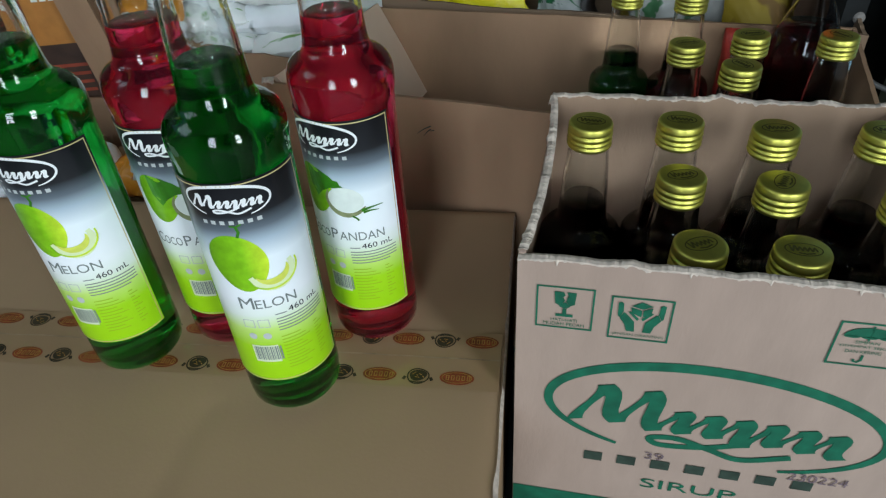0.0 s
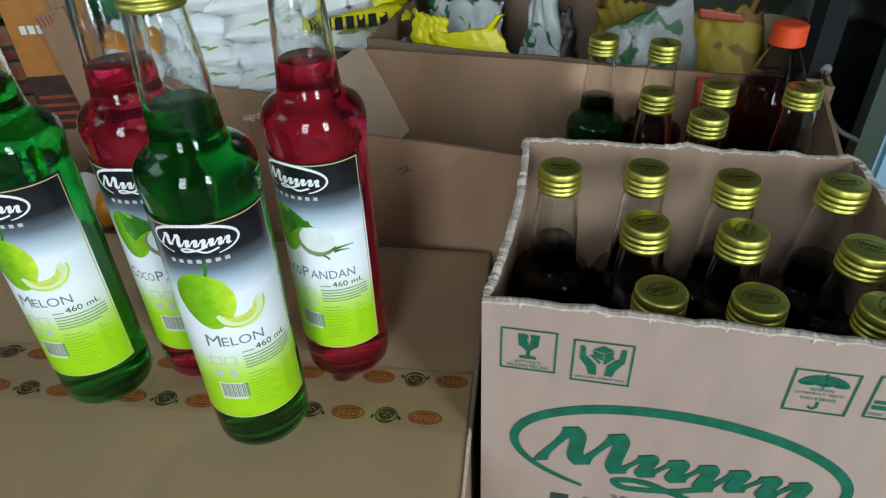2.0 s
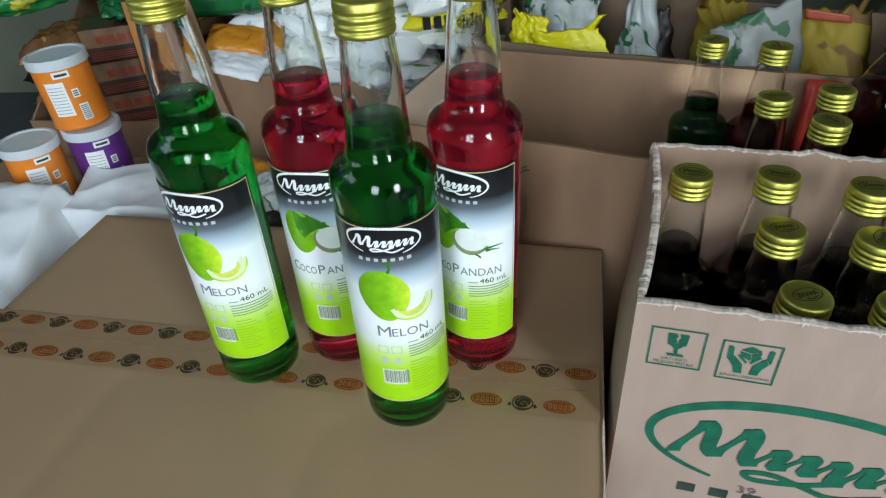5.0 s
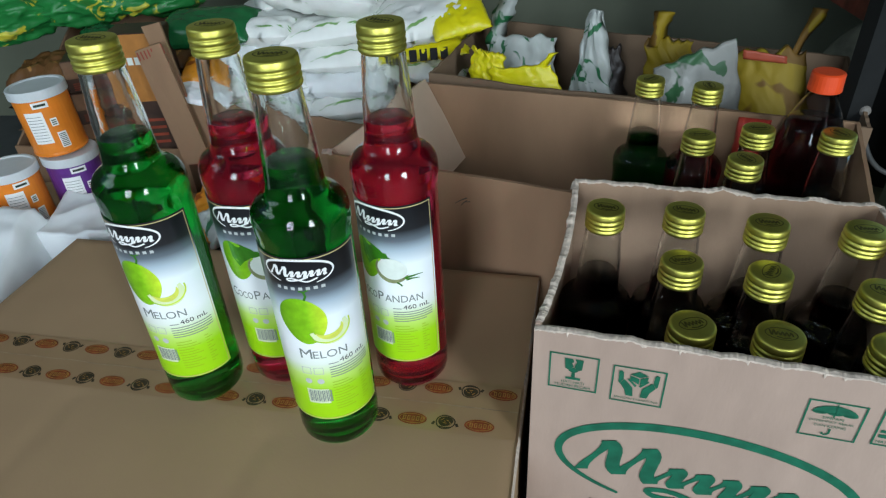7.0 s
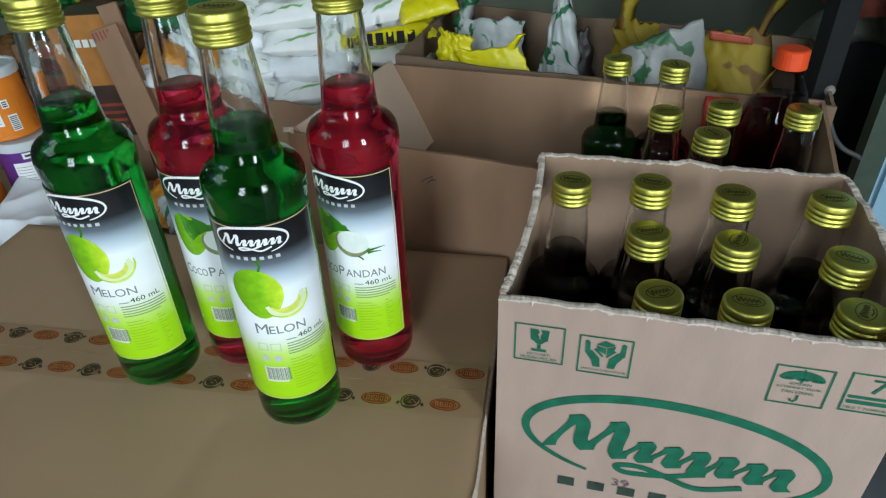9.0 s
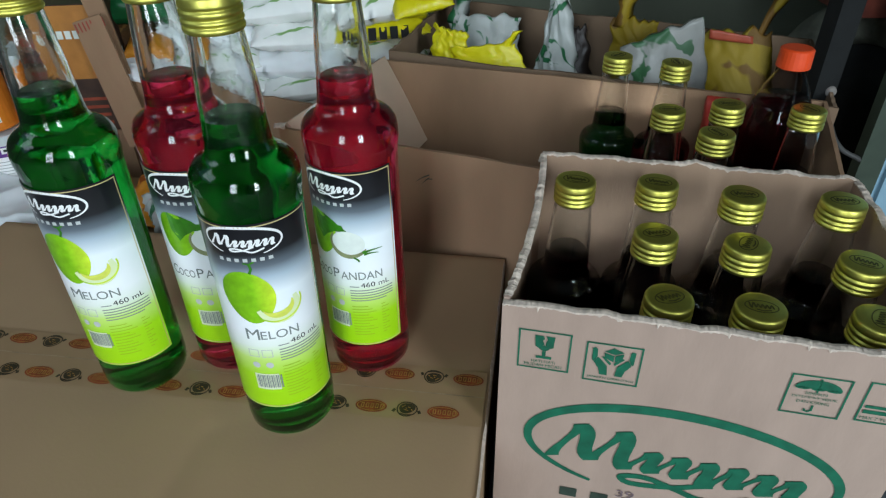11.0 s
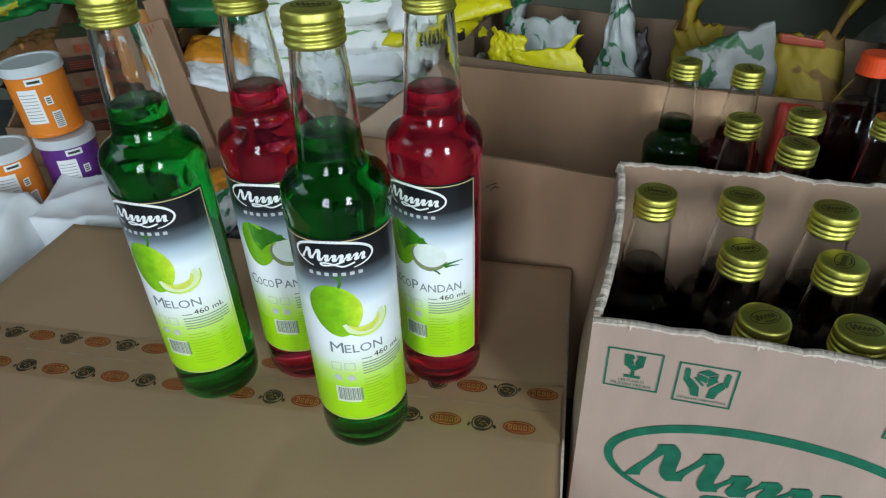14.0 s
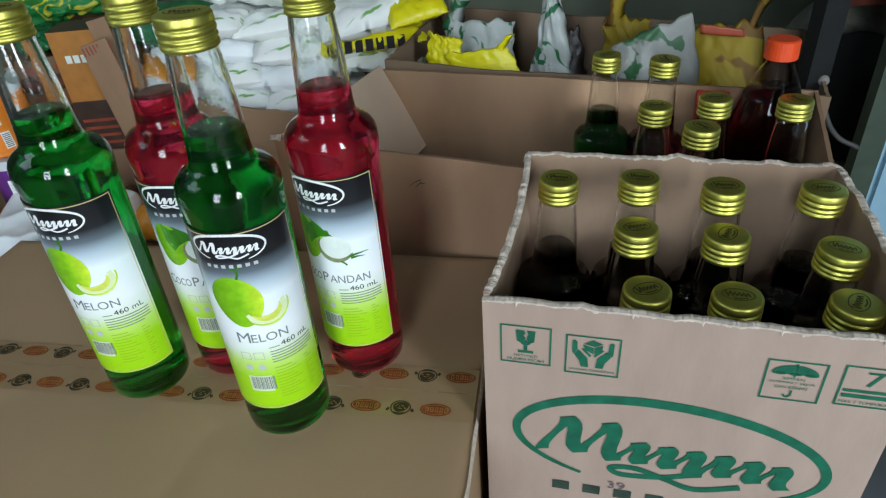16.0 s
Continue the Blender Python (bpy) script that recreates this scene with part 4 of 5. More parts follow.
def crumple(sx, sy, sz, seed, sharp=0.35, peaks=()):
    """A crumpled plastic bag: creased facets; peaks: (direction, height, width) pulled-up corners."""
    bm = bmesh.new()
    bmesh.ops.create_icosphere(bm, subdivisions=5, radius=1)
    for v in bm.verts:
        d = v.co.normalized()
        r = 0.9
        for k, (f, a) in enumerate(((1.3, 0.9), (2.6, 0.5), (5.5, 0.2))):
            w = d * f + Vector((seed * 3.1 + k, seed, k))
            cell = noise.voronoi(w + 0.25 * noise.noise_vector(w))[0]
            r += sharp * a * (0.5 - min(1.0, cell[1] - cell[0]) * 0.9)
        for pd, ph, pw in peaks:
            c = max(0.0, d.dot(Vector(pd).normalized()))
            r += ph * c ** pw
        v.co = Vector((d.x * r * sx, d.y * r * sy, d.z * r * sz))
    return bm


def bag(name, label, m, size, material, seed, sharp=0.5, peaks=(), category="plastic bag", group=""):
    ob = part(name, crumple(*size, seed, sharp, peaks), material, smooth=True)
    ob.matrix_world = m
    return tagged(ob, label, category, group)


# white flour packs stacked in their carton
rng = random.Random(5)
for layer in range(5):
    z = 0.165 + layer * 0.036
    for col in range(2):
        x = -0.305 + col * 0.150 + rng.uniform(-0.012, 0.012) - 0.006 * layer
        pack("flour_pack", "white plastic flour pack with green print, stacked", "pack", pose(x, 0.985 + rng.uniform(-0.01, 0.01) + 0.008 * layer, z, rng.uniform(-5, 5), rng.uniform(-5, 5), rng.uniform(-14, 14)), 0.160, 0.115, 0.040, PACK_WHITE if (layer + col) % 3 else WHITE_FILM, layer * 3 + col, "flour packs", 0.0026)
for i, (x, y, z) in enumerate(((-0.30, 1.14, 0.30), (-0.13, 1.13, 0.31), (-0.26, 1.12, 0.35), (-0.10, 1.10, 0.36), (-0.20, 1.02, 0.355))):
    pack("flour_pack", "white plastic flour pack with green print, stacked", "pack", pose(x, y, z, rng.uniform(-10, 10), rng.uniform(-10, 10), rng.uniform(-25, 25)), 0.18, 0.13, 0.055, PACK_WHITE, 40 + i, "flour packs", 0.0030)
yellow = pack("yellow_pack", "lime yellow pack with a dark printed band", "pack", pose(-0.062, 1.010, 0.282, 6, -3, 6), 0.150, 0.11, 0.030, YELLOW_FILM, 61)
pack("flour_pack", "white plastic flour pack with green print, stacked", "pack", pose(-0.060, 1.010, 0.250, 3, 2, -8), 0.155, 0.115, 0.034, PACK_WHITE, 62, "flour packs", 0.0030)
pack("flour_pack", "white plastic flour pack tilted on the stack", "pack", pose(-0.052, 1.005, 0.322, 14, -9, 16), 0.165, 0.11, 0.050, PACK_WHITE, 63, "flour packs", 0.0030)
pack("yellow_pack", "bright yellow pack end on top of the stack", "pack", pose(0.000, 0.985, 0.330, 24, -10, 14), 0.085, 0.085, 0.026, YELLOW_FILM, 64, wrinkle=0.002)
for i in range(6):
    bm = bmesh.new()
    flat_rect(bm, -0.045 + i * 0.0155, -0.006, -0.034 + i * 0.0155, 0.008, lambda u, v: (u, v - 0.056, 0.004 + v * 0.9))
    part("word_bar", bm, INK_BLACK, yellow, "dark print bar")
pack("green_pack", "glossy dark green pack lying on the cartons", "pack", pose(-0.385, 0.99, 0.318, 16, -3, -4), 0.155, 0.085, 0.042, GREEN_FILM, 71, wrinkle=0.0015)
pack("orange_pack", "yellow-orange pack leaning in the carton", "pack", pose(-0.370, 0.935, 0.268, 22, 8, 4), 0.085, 0.055, 0.022, ORANGE_FILM, 72, wrinkle=0.001)
pack("white_pouch", "small torn white paper pouch on the carton edge", "pouch", pose(-0.368, 0.897, 0.247, 20, 10, -8), 0.095, 0.05, 0.014, WHITE_FILM, 73, wrinkle=0.0016)

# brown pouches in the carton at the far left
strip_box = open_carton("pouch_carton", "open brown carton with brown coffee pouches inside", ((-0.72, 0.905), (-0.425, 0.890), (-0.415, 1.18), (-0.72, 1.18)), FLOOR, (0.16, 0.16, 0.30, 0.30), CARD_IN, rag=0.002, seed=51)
bm = bmesh.new()
q = [(-0.439, 0.862, 0.323), (-0.402, 0.866, 0.333), (-0.372, 0.864, 0.150), (-0.412, 0.858, 0.150)]
lo = [bm.verts.new(p) for p in q]
hi = [bm.verts.new((p[0], p[1] + 0.004, p[2])) for p in q]
bm.faces.new(lo), bm.faces.new(hi)
for i in range(4):
    bm.faces.new((lo[i], lo[(i + 1) % 4], hi[(i + 1) % 4], hi[i]))
flap = part("side_flap", bm, CARD_IN, strip_box, "upright side flap with red print ticks")
for i in range(8):
    bm = bmesh.new()
    x = -0.437 + i * 0.0050
    flat_poly(bm, [(x, 0.321 + i * 0.0012), (x + 0.0018, 0.3215 + i * 0.0012), (x + 0.0038, 0.310 + i * 0.0012), (x + 0.0020, 0.3095 + i * 0.0012)], lambda u, v: (u, 0.8605 + (u + 0.441) * 0.15, v), 1)
    part("print_tick", bm, mat("red_ink", (0.30, 0.05, 0.03), 0.7, spread=0.2) if i == 0 else bpy.data.materials["red_ink"], flap, "red print tick")
for i, (x, y, z, mt) in enumerate(((-0.66, 0.99, 0.18, BROWN_FILM), (-0.64, 1.06, 0.20, BROWN_FILM), (-0.66, 0.99, 0.215, BLACK_FILM), (-0.50, 1.08, 0.22, BROWN_FILM), (-0.66, 0.99, 0.25, BROWN_FILM), (-0.51, 1.09, 0.255, BROWN_FILM))):
    pack("coffee_pouch", "brown printed coffee pouch lying in a stack", "pouch", pose(x, y, z, rng.uniform(-6, 6), rng.uniform(-8, 8), rng.uniform(-12, 12)), 0.13, 0.12, 0.045, mt, 80 + i, "coffee pouches", 0.005)


def retail_box(m, w, d, h, band, ink):
    """A small printed box: brown body with an orange upper band and pale blossom prints."""
    r = thing("drink_mix_box", "small brown printed box stacked beside the cartons", "box", m, "stacked printed boxes")
    bm = bmesh.new()
    bmesh.ops.create_cube(bm, size=1)
    for v in bm.verts:
        v.co = Vector((v.co.x * w, v.co.y * d, (v.co.z + 0.5) * h))
    bmesh.ops.bevel(bm, geom=bm.edges[:], offset=0.0012, segments=1, affect="EDGES")
    part("carton_body", bm, BOX_BROWN, r, "dark brown printed board")
    fr = lambda lift: (lambda u, v: (u, -d / 2 - lift, v))
    sd = lambda lift: (lambda u, v: (w / 2 + lift, u, v))
    bm = bmesh.new()
    flat_rect(bm, -w / 2 + 0.001, h * 0.45, w / 2 - 0.001, h - 0.001, fr(0.0004))
    part("front_band", bm, band, r, "printed upper band")
    bm = bmesh.new()
    flat_rect(bm, -d / 2 + 0.001, h * 0.38, -d * 0.05, h - 0.001, sd(0.0004))
    part("side_band", bm, band, r, "printed upper band")
    for k in range(4):
        bm = bmesh.new()
        u, top = -w * 0.3 + k * w * 0.1375, h - min(0.45 * h, 0.045)
        flat_rect(bm, u, top, u + w * 0.103, top + 0.011, fr(0.0008))
        part("name_bar", bm, ink, r, "print bar")
    bm = bmesh.new()
    for k in range(5):
        a = 2 * math.pi * k / 5
        flat_poly(bm, ellipse_pts(d * 0.2 + 0.007 * math.cos(a), h * 0.55 + 0.007 * math.sin(a), 0.0065, 0.0048, 12, a), sd(0.0006 + 0.0001 * k), 1)
    part("blossom_print", bm, COCO_WHITE, r, "white printed blossom")
    bm = bmesh.new()
    for k in range(4):
        flat_rect(bm, -w * 0.42, h * (0.08 + 0.065 * k), w * 0.2, h * (0.105 + 0.065 * k), fr(0.0005))
    part("text_rows", bm, BOX_RED, r, "rows of small print")
    return r


BOX_TAN = mat("tan_brown_board", (0.21, 0.115, 0.062), 0.45, spread=0.25, scale=50)
BOX_BROWN = mat("dark_brown_board", (0.055, 0.028, 0.018), 0.45, spread=0.3, scale=40)
BOX_RED = mat("brick_red_print", (0.32, 0.06, 0.03), 0.4, spread=0.2, scale=60)
BOX_ORANGE = mat("orange_board", (0.46, 0.19, 0.04), 0.4, spread=0.12, scale=60)
for i, (x, y, z, r) in enumerate(((-0.560, 0.955, 0.152, 24), (-0.556, 0.957, 0.2005, 27), (-0.552, 0.958, 0.249, 22))):
    retail_box(pose(x, y, z, 0, 0, r), 0.105, 0.085, 0.048, BOX_TAN, BOX_RED)
stand = slab("low_carton", -0.70, 0.91, FLOOR, -0.44, 1.16, 0.152, CARD, "brown carton under stacked boxes and pouches")
stand["kind"] = ""
tagged(stand, category="box")
retail_box(pose(-0.470, 0.932, 0.152, 0, 0, 8), 0.078, 0.060, 0.184, BOX_ORANGE, COCO_WHITE)
pack("green_pouch", "dark green film crumpled on top of the boxes", "pouch", pose(-0.520, 0.955, 0.312, 10, 6, 30), 0.09, 0.06, 0.022, GREEN_FILM, 99, wrinkle=0.006)
for i, (x, y, z) in enumerate(((-0.66, 1.10, 0.34), (-0.54, 1.14, 0.345), (-0.75, 1.05, 0.33))):
    bag("green_bag", "crumpled green plastic bag with yellow print", pose(x, y, z, 0, 0, 30 * i), (0.085, 0.06, 0.035), printed("green_bag_film", (0.02, 0.22, 0.05), (0.6, 0.55, 0.05), 24, 0.6) if i == 0 else bpy.data.materials["green_bag_film"], 7 + i, 0.6, group="green bags")


# ---- food cans ----
def can(body, label, m, size):
    m = m @ Matrix.Scale(size, 4)
    c = thing("food_can", label, "can", m, "stacked cans")
    prof = [(0.0, 0.0), (0.036, 0.0), (0.0385, 0.0015), (0.0388, 0.004), (0.0378, 0.006), (0.0378, 0.086), (0.0385, 0.088), (0.0, 0.088)]
    part("tin", lathe(prof, 40), body, c, "printed paper-wrapped can", smooth=False)
    lid = [(0.0, 0.0985), (0.034, 0.0985), (0.0355, 0.1000), (0.0395, 0.1002), (0.0405, 0.0985), (0.0405, 0.0870), (0.0395, 0.0865)]
    part("lid", lathe(lid, 40), LID_PLASTIC, c, "milky white plastic lid", smooth=False)
    put, put2 = wrap(0.0380), wrap(0.0382)
    bm = bmesh.new()
    flat_rect(bm, -0.012, 0.022, 0.014, 0.070, put, 8)
    part("info_panel", bm, WHITE_INK, c, "white printed panel")
    bm = bmesh.new()
    for i in range(9):
        flat_rect(bm, -0.010, 0.026 + i * 0.0046, 0.011, 0.0268 + i * 0.0046, put2, 5)
    part("panel_print", bm, INK_GREY, c, "rows of tiny grey print")
    bm = bmesh.new()
    flat_rect(bm, 0.022, 0.012, 0.034, 0.036, put, 5)
    flat_rect(bm, 0.020, 0.046, 0.029, 0.058, put, 4)
    flat_rect(bm, 0.004, 0.075, 0.026, 0.084, put, 6)
    part("side_panel", bm, WHITE_INK, c, "white code and name panels")
    bm = bmesh.new()
    for i in range(8):
        flat_rect(bm, 0.0232, 0.014 + i * 0.0026, 0.0328, 0.0152 + i * 0.0026, put2, 3)
    part("barcode", bm, INK_DARK, c, "dark barcode")
    bm = bmesh.new()
    for i in range(3):
        flat_rect(bm, 0.0215, 0.048 + i * 0.003, 0.0275, 0.0497 + i * 0.003, put2, 2)
    part("code_mark", bm, INK_DARK, c, "small dark code")
    bm = bmesh.new()
    flat_rect(bm, 0.007, 0.0778, 0.023, 0.0812, put2, 5)
    part("name_bar", bm, INK_DARK, c, "dark name bar")
    return c


LID_PLASTIC = mat("milky_lid_plastic", (0.62, 0.66, 0.68), 0.4, spread=0.05, scale=40)
CAN_ORANGE = mat("orange_can_wrap", (0.80, 0.235, 0.025), 0.3, spread=0.08, scale=30)
CAN_PURPLE = mat("purple_can_wrap", (0.13, 0.035, 0.24), 0.3, spread=0.25, scale=40)
can(CAN_PURPLE, "purple food can with white lid under another can", pose(-0.538, 0.788, 0.1184, 0, 0, 20), 0.92)
can(CAN_ORANGE, "orange food can with white lid stacked on a purple one", pose(-0.550, 0.795, 0.2108, 0, -2, 8), 0.92)
can(CAN_ORANGE, "orange food can with milky white lid", pose(-0.600, 0.742, 0.1184, 0, 0, 30), 0.90)
low_box = slab("support_box", -0.75, 0.68, FLOOR, -0.44, 0.86, 0.118, CARD, "low brown cardboard box under the cans")
low_box["kind"] = ""
tagged(low_box, category="box")


# ---- white plastic bag beside the box ----
def draped(x0, y0, x1, y1, height, seed, n=70):
    bm = bmesh.new()
    g = []
    for i in range(n + 1):
        row = []
        for j in range(n + 1):
            x, y = x0 + (x1 - x0) * i / n, y0 + (y1 - y0) * j / n
            p = Vector((x * 5, y * 5, seed))
            ridge = 1 - 2 * abs(noise.noise(p + 0.6 * Vector((noise.noise(p * 1.3), noise.noise(p * 1.7 + Vector((4, 0, 0))), 0))))
            fine = 1 - 2 * abs(noise.noise(p * 2.7 + Vector((7, 3, 0))))
            edge = min(i, n - i, j, n - j) / n
            k = min(1.0, edge * 7)
            row.append(bm.verts.new((x + 0.02 * noise.noise(p * 2), y + 0.02 * noise.noise(p * 2 + Vector((3, 3, 3))), FLOOR + 0.002 + k * (height(x, y) + 0.022 * ridge + 0.006 * fine + 0.002 * (1 - 2 * abs(noise.noise(p * 6.3)))))))
        g.append(row)
    for i in range(n):
        for j in range(n):
            bm.faces.new((g[i][j], g[i + 1][j], g[i + 1][j + 1], g[i][j + 1]))
    return bm


sack = part("plastic_sack", draped(-0.95, 0.25, -0.455, 0.76, lambda x, y: 0.135 + 0.05 * math.exp(-((x + 0.55) / 0.1) ** 2 - ((y - 0.68) / 0.1) ** 2), 3), WHITE_FILM, smooth=True)
tagged(sack, "crumpled white plastic sack beside the box", "plastic bag")
sack2 = part("plastic_sack", draped(-0.56, 0.635, -0.335, 0.765, lambda x, y: 0.155, 8, 50), WHITE_FILM, smooth=True)
tagged(sack2, "folded end of a white plastic sack behind the box", "plastic bag")
pack("yellow_pouch", "amber yellow pouch lying behind the box", "pouch", pose(-0.305, 0.735, 0.135, 25, 0, -20), 0.12, 0.09, 0.04, ORANGE_FILM, 101)
pack("black_pouch", "black and white pouch lying behind the box", "pouch", pose(-0.235, 0.675, 0.125, 20, 5, 15), 0.12, 0.08, 0.04, BLACK_FILM, 102)
pack("white_pouch", "white pouch with dark print behind the box", "pouch", pose(-0.265, 0.690, 0.160, 25, -8, 30), 0.09, 0.06, 0.025, BAG_GREENPRINT, 103)
filler = slab("low_carton", -0.42, 0.64, FLOOR, -0.15, 0.85, 0.105, CARD, "low brown carton under loose pouches")
filler["kind"] = ""
tagged(filler, category="box")

# ---- bags in the carton ----
def film_bag(corners, depth, seed, fold=0.006, nu=34, nv=26):
    """A limp bag of thin film between four corners (top left, top right, foot right, foot left): two creased sheets that part towards the foot."""
    a, b, c, d = (Vector(p) for p in corners)
    nrm = (b - a).cross(d - a).normalized()
    bm = bmesh.new()

    def at(i, j, side):
        u, v = i / nu, j / nv
        p = a.lerp(b, u).lerp(d.lerp(c, u), v)
        q = Vector((u * 3 + seed, v * 2.5, seed * 0.7))
        w = noise.noise_vector(q * 0.9) * 0.4
        ridge = 1 - 2.2 * abs(noise.noise(q + w)) + 0.5 * (1 - 2.2 * abs(noise.noise(q * 2.3 + w * 2)))
        belly = depth * math.sin(math.pi * u) ** 0.7 * (0.25 + 0.75 * v) * (1 - max(0.0, v - 0.85) * 5)
        p += nrm * (side * belly / 2 + fold * ridge * (0.6 + 0.4 * side * u))
        p += (a - d).normalized() * fold * 1.6 * noise.noise(Vector((u * 6, seed, 4))) * (1 - v)
        p += (b - a).normalized() * fold * 1.2 * noise.noise(Vector((v * 5, seed, 8)))
        return p
    grids = []
    for side in (1, -1):
        g = [[bm.verts.new(at(i, j, side) + nrm * 0.0004 * side) for j in range(nv + 1)] for i in range(nu + 1)]
        for i in range(nu):
            for j in range(nv):
                bm.faces.new((g[i][j], g[i + 1][j], g[i + 1][j + 1], g[i][j + 1]))
        grids.append(g)
    f, k = grids
    ring = [(i, 0) for i in range(nu + 1)] + [(nu, j) for j in range(1, nv + 1)] + [(i, nv) for i in range(nu - 1, -1, -1)] + [(0, j) for j in range(nv - 1, 0, -1)]
    for (i, j), (m, n) in zip(ring, ring[1:] + ring[:1]):
        bm.faces.new((f[i][j], f[m][n], k[m][n], k[i][j]))
    return bm


def strap(points, width, seed):
    """A twisted bag handle."""
    bm = bmesh.new()
    line = smooth_line(points, 6)
    rows = []
    for i, p in enumerate(line):
        t = i / (len(line) - 1)
        ang = 0.6 * math.sin(4 * t + seed)
        side = Vector((math.cos(ang), math.sin(ang), 0.0)) * width * (0.5 + 0.25 * noise.noise(Vector((t * 4, seed, 0))))
        fold = Vector((0, -1, 0)) * width * 0.25
        rows.append([bm.verts.new(p + o) for o in (-side, fold, side, -fold)])
    for r, s in zip(rows, rows[1:]):
        for k in range(4):
            bm.faces.new((r[k], r[(k + 1) % 4], s[(k + 1) % 4], s[k]))
    bm.faces.new(rows[0]), bm.faces.new(rows[-1])
    return bm


def limp_bag(name, label, corners, depth, material, seed, group="", straps=(), fold=0.006):
    b = thing(name, label, "plastic bag", group=group)
    part("film", film_bag(corners, depth, seed, fold), material, b, smooth=True)
    for i, (pts, w) in enumerate(straps):
        part("handle", strap(pts, w, seed + i), material, b, "twisted film handle", smooth=True)
    return b


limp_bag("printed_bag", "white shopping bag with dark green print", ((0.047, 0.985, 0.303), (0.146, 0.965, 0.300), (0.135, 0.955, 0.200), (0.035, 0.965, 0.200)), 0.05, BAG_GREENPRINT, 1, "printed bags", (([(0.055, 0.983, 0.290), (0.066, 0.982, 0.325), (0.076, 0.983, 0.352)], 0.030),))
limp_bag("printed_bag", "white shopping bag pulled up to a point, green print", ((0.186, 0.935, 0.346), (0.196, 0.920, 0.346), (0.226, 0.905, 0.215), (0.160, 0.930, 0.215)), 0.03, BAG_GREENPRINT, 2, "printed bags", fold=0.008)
limp_bag("dark_bag", "crumpled dark plastic bag in the carton", ((0.195, 0.935, 0.300), (0.232, 0.925, 0.296), (0.250, 0.915, 0.200), (0.190, 0.930, 0.200)), 0.03, BLACK_FILM, 3)
limp_bag("yellow_bag", "bright yellow folded plastic bag", ((0.024, 0.905, 0.306), (0.066, 0.890, 0.302), (0.076, 0.883, 0.245), (0.020, 0.900, 0.245)), 0.025, YELLOW_FILM, 4, "yellow bags")
limp_bag("yellow_bag", "bright yellow plastic bag lying along the carton edge", ((0.050, 0.884, 0.283), (0.132, 0.866, 0.294), (0.158, 0.852, 0.240), (0.052, 0.880, 0.240)), 0.02, YELLOW_FILM, 5, "yellow bags", (([(0.115, 0.872, 0.285), (0.128, 0.868, 0.300), (0.135, 0.866, 0.310)], 0.014),), fold=0.004)
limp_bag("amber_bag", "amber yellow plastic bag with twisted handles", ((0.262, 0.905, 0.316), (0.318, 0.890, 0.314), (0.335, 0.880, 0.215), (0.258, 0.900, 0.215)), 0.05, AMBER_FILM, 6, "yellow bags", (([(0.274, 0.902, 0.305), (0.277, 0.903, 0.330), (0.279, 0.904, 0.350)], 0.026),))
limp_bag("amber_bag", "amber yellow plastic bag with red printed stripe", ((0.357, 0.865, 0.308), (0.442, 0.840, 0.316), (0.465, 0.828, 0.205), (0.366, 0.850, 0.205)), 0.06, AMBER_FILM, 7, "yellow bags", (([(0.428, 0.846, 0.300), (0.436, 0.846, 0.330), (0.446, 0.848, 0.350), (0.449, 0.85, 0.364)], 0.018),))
# milky film, also darkened in colour for the shade back there
limp_bag("sheer_bag", "milky thin plastic bag with green print", ((0.258, 0.828, 0.300), (0.346, 0.812, 0.342), (0.372, 0.797, 0.225), (0.266, 0.820, 0.225)), 0.035, printed("dimmed_milky_film", (0.28, 0.285, 0.265), (0.035, 0.11, 0.045), 18, 0.60), 8)
red_stripe = part("red_stripe", film_bag(((0.366, 0.840, 0.319), (0.417, 0.832, 0.312), (0.419, 0.832, 0.303), (0.368, 0.840, 0.307)), 0.002, 9, 0.001, 10, 4), BOX_RED, [o for o in scene.objects if o.name.startswith("amber_bag")][-1], "red printed stripe", smooth=True)


# ---- drink bottle with orange cap ----
def drink_bottle(m):
    b = thing("drink_bottle", "large clear plastic bottle of dark red drink, orange cap", "bottle", m)
    out = [(0.0, 0.004), (0.031, 0.0), (0.0365, 0.006), (0.037, 0.20), (0.0372, 0.215), (0.0350, 0.235), (0.029, 0.257), (0.022, 0.275), (0.0155, 0.288), (0.0145, 0.300)]
    part("plastic_body", lathe(out + [(r - 0.0008, z) for r, z in out[::-1][:-1]] + [(0.0, 0.0055)], 40), mat("scuffed_clear_plastic", (0.93, 0.88, 0.88), 0.12, trans=1.0, ior=1.06, spread=0), b, "clear plastic bottle", smooth=True)
    part("drink", lathe([(0.0, 0.006)] + [(r - 0.0006, z + 0.001) for r, z in out[1:5]] + [(0.0350, 0.2360), (0.0290, 0.2570), (0.0250, 0.2645), (0.0, 0.2642)], 40), SYRUP_DARK[1], b, "dark red drink", smooth=True)
    cap = [(0.0, 0.3160), (0.0140, 0.3160), (0.0160, 0.3146), (0.0166, 0.2970), (0.0158, 0.2962)]
    part("screw_cap", lathe(cap, 28), mat("orange_plastic", (0.80, 0.075, 0.015), 0.4, spread=0.05), b, "bright orange screw cap", smooth=False)


drink_bottle(pose(0.403, 0.6885, 0.028))
pack("red_pack", "small red pack standing among the bottles", "pack", pose(0.350, 0.711, 0.188, 90, 0, -16), 0.034, 0.19, 0.02, RED_FILM, 111, wrinkle=0.001)

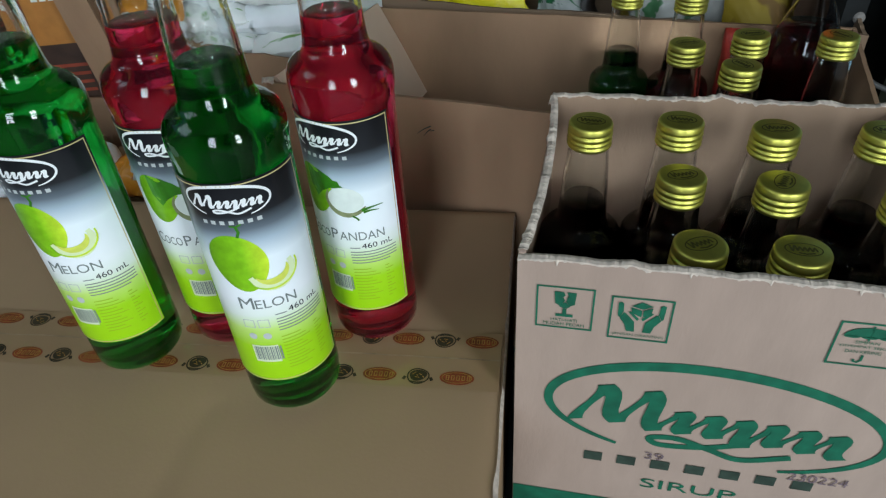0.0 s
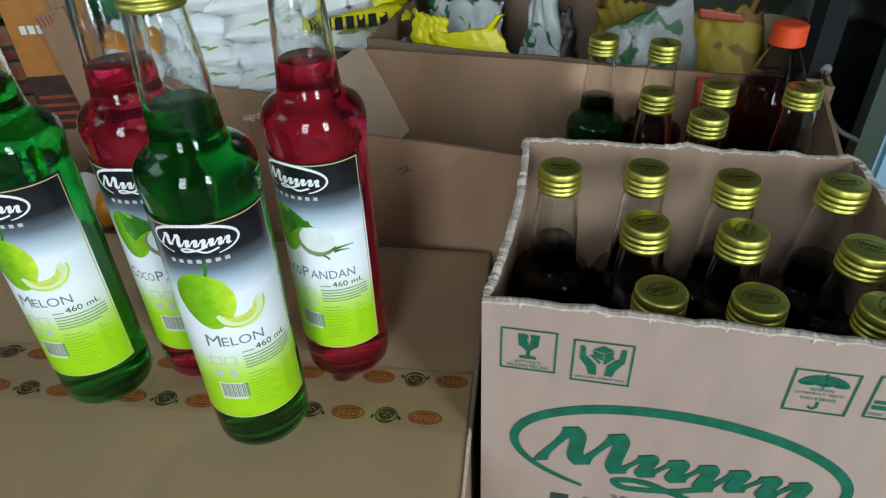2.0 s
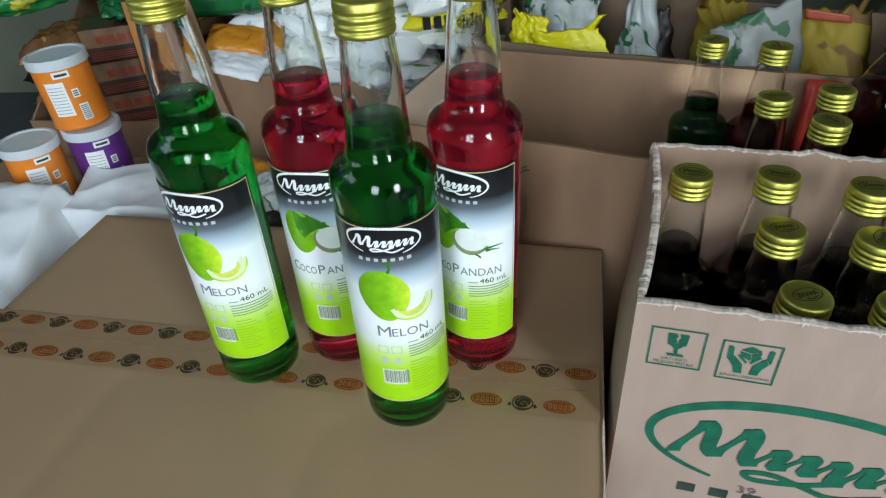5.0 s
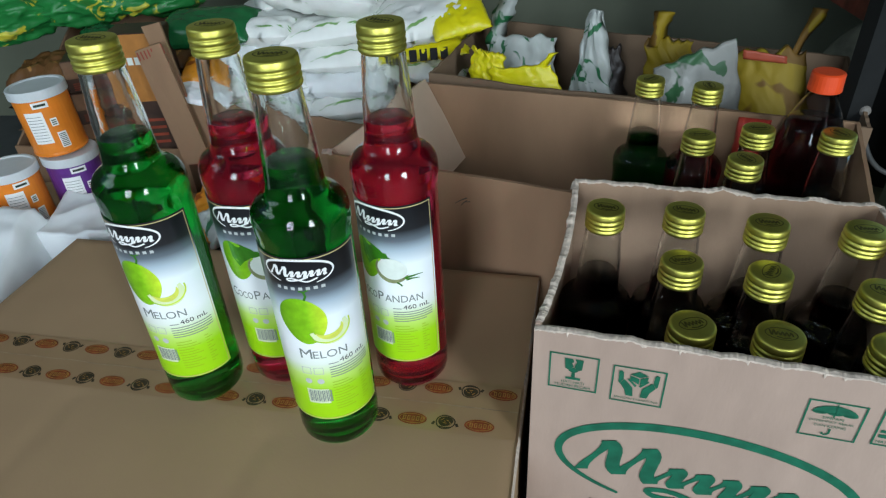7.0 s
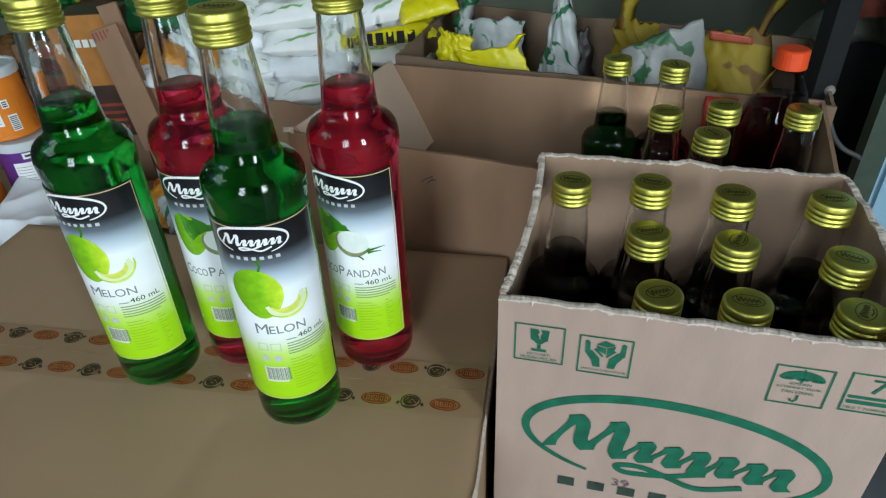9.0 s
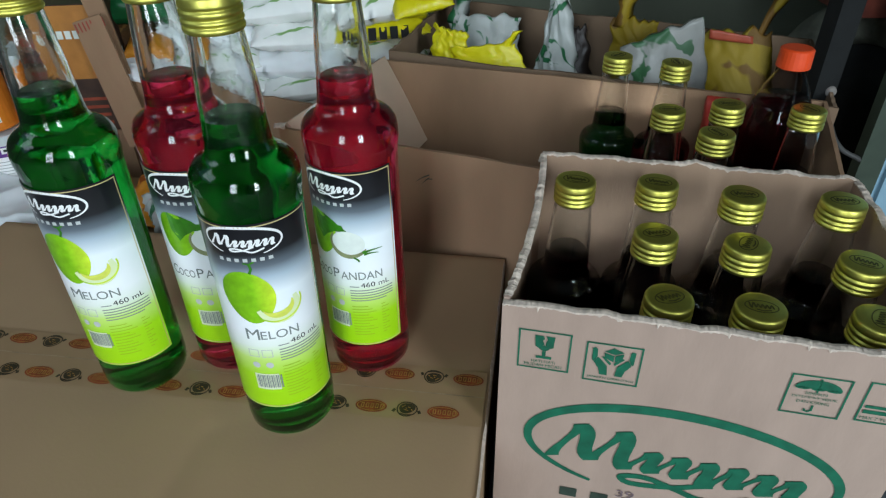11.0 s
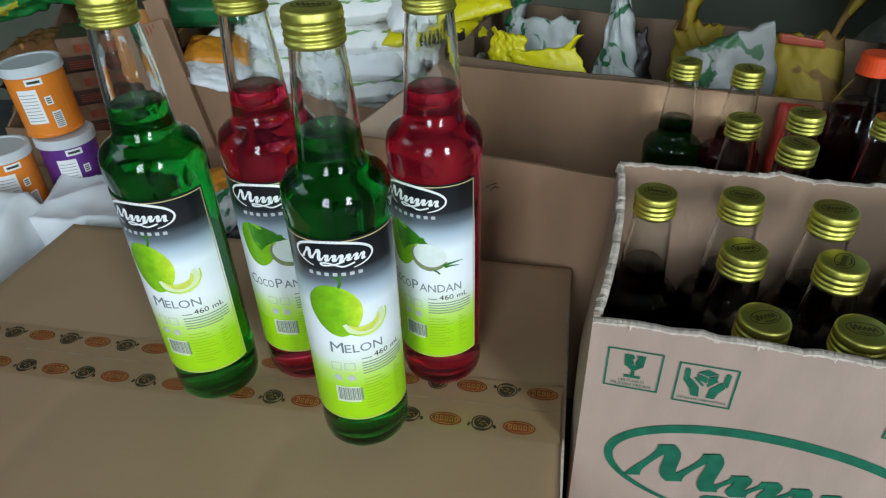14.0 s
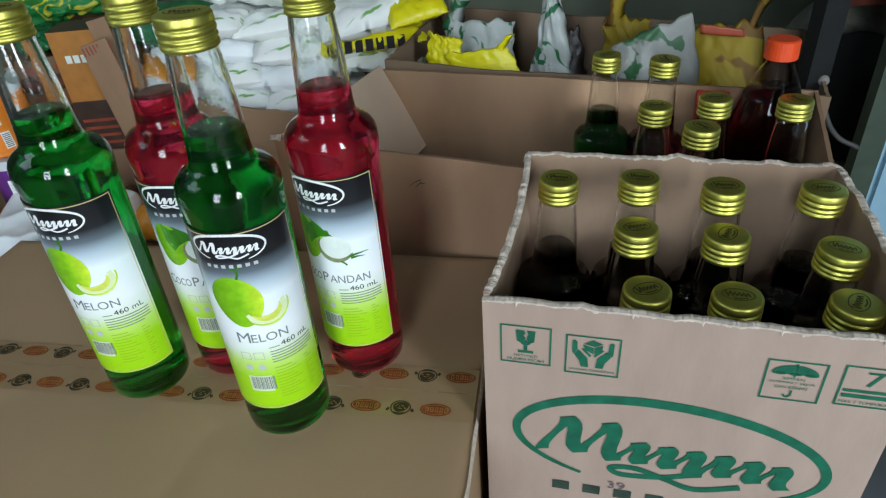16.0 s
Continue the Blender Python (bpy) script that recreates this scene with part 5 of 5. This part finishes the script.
# ---- dark corner at the right ----
STEEL = mat("dark_painted_steel", (0.008, 0.009, 0.009), 0.95, spread=0.3, scale=30, bump=0.2)
RUBBER = mat("dusty_rubber", (0.15, 0.155, 0.12), 0.95, spread=0.6, scale=22, bump=0.6)
RUST = mat("rusty_red_paint", (0.16, 0.035, 0.02), 0.6, spread=0.4, scale=40, bump=0.3, stains=0.5)
BLUE = mat("pale_blue_paint", (0.226, 0.383, 0.479), 0.5, spread=0.08, scale=10, bump=0.1, stains=0.2)
rack = thing("steel_rack", "dark steel rack post with a rusty red shelf", "rack")
bm = bmesh.new()
bmesh.ops.create_cube(bm, size=1)
for v in bm.verts:
    v.co = Vector((0.482 + v.co.x * 0.024, 0.772 + v.co.y * 0.030, 0.42 + v.co.z * (0.84 - 2 * FLOOR)))
part("post", bm, STEEL, rack, "dark square post")
bm = bmesh.new()
bmesh.ops.create_cube(bm, size=1)
for v in bm.verts:
    v.co = Vector((0.855 + v.co.x * 0.60, 1.10 + v.co.y * 0.42, 0.335 + v.co.z * 0.034))
part("shelf", bm, RUST, rack, "rusty red shelf edge")
# unseen board, added over the rack to keep light off the back cartons
bm = bmesh.new()
bmesh.ops.create_cube(bm, size=1)
for v in bm.verts:
    v.co = Vector((0.66 + v.co.x * 1.20, 1.10 + v.co.y * 0.68, 0.86 + v.co.z * 0.03))
part("top_board", bm, STEEL, rack, "unseen board added above the rack to cast shade")
bolt = part("bolt", lathe([(0.0, 0.004), (0.005, 0.0035), (0.0062, 0.0)], 16), mat("pale_zinc", (0.22, 0.20, 0.18), 0.7), rack, "pale round bolt head", smooth=True)
bolt.matrix_world = pose(0.488, 0.7570, 0.272, 90, 0, 0)


def torus(R, r, n=48, k=14):
    bm = bmesh.new()
    g = [[bm.verts.new(((R + r * math.cos(b)) * math.cos(a), (R + r * math.cos(b)) * math.sin(a), r * math.sin(b))) for b in [2 * math.pi * j / k for j in range(k)]] for a in [2 * math.pi * i / n for i in range(n)]]
    for i in range(n):
        for j in range(k):
            bm.faces.new((g[i][j], g[(i + 1) % n][j], g[(i + 1) % n][(j + 1) % k], g[i][(j + 1) % k]))
    return bm


wheel = thing("spare_wheel", "dusty grey wheel leaning in the dark corner", "wheel", pose(0.645, 0.96, 0.165, 84, 0, -64))
part("tyre", torus(0.128, 0.034), RUBBER, wheel, "dusty black tyre", smooth=True)
part("disc", lathe([(0.0, 0.02), (0.03, 0.02), (0.05, 0.006), (0.105, 0.004), (0.105, -0.004), (0.0, -0.004)], 40), STEEL, wheel, "dull metal disc", smooth=False)
curve = bpy.data.curves.new("cable", "CURVE")
curve.dimensions, curve.bevel_depth, curve.bevel_resolution = "3D", 0.003, 3
sp = curve.splines.new("BEZIER")
pts = [(0.492, 0.765, 0.265), (0.497, 0.752, 0.235), (0.517, 0.75, 0.205), (0.550, 0.75, 0.185), (0.60, 0.78, 0.10), (0.62, 0.82, FLOOR + 0.003)]
sp.bezier_points.add(len(pts) - 1)
for bp_, p in zip(sp.bezier_points, pts):
    bp_.co, bp_.handle_left_type, bp_.handle_right_type = p, "AUTO", "AUTO"
curve.materials.append(mat("grey_cable", (0.06, 0.06, 0.058), 0.5, spread=0.1))
tagged(new("cable", curve), "grey cable hanging in a loop from the post", "cable")
cab = thing("blue_panel", "pale blue painted metal panel door beside the cartons", "panel")
bm = bmesh.new()
bmesh.ops.create_cube(bm, size=1)
for v in bm.verts:
    v.co = Vector((0.6075 + v.co.x * 0.065, 0.765 + v.co.y * 0.04, 0.2935 + v.co.z * 0.616))
bmesh.ops.bevel(bm, geom=bm.edges[:], offset=0.006, segments=2, affect="EDGES")
part("stile", bm, BLUE, cab, "pale blue painted upright")
bm = bmesh.new()
bmesh.ops.create_cube(bm, size=1)
for v in bm.verts:
    v.co = Vector((0.858 + v.co.x * 0.43, 0.768 + v.co.y * 0.034, 0.36 + v.co.z * 0.48))
part("body", bm, BLUE, cab, "pale blue painted panel")
bm = bmesh.new()
bmesh.ops.create_cube(bm, size=1)
for v in bm.verts:
    v.co = Vector((0.559 + v.co.x * 0.028, 0.755 + v.co.y * 0.018, 0.293 + v.co.z * 0.615))
part("edge_strip", bm, mat("dull_green_trim", (0.04, 0.058, 0.04), 0.5, spread=0.2), cab, "dull green edge trim")

crate = thing("pale_crate", "pale blue-white plastic crate on the dark floor", "crate")
bm = bmesh.new()
bmesh.ops.create_cube(bm, size=1)
for v in bm.verts:
    v.co = Vector((0.79 + v.co.x * 0.24, 0.690 + v.co.y * 0.09, (0.055 + FLOOR) / 2 + v.co.z * (0.055 - FLOOR)))
bmesh.ops.bevel(bm, geom=bm.edges[:], offset=0.008, segments=2, affect="EDGES")
part("body", bm, mat("pale_crate_plastic", (0.42, 0.52, 0.56), 0.45, spread=0.08, scale=20), crate)
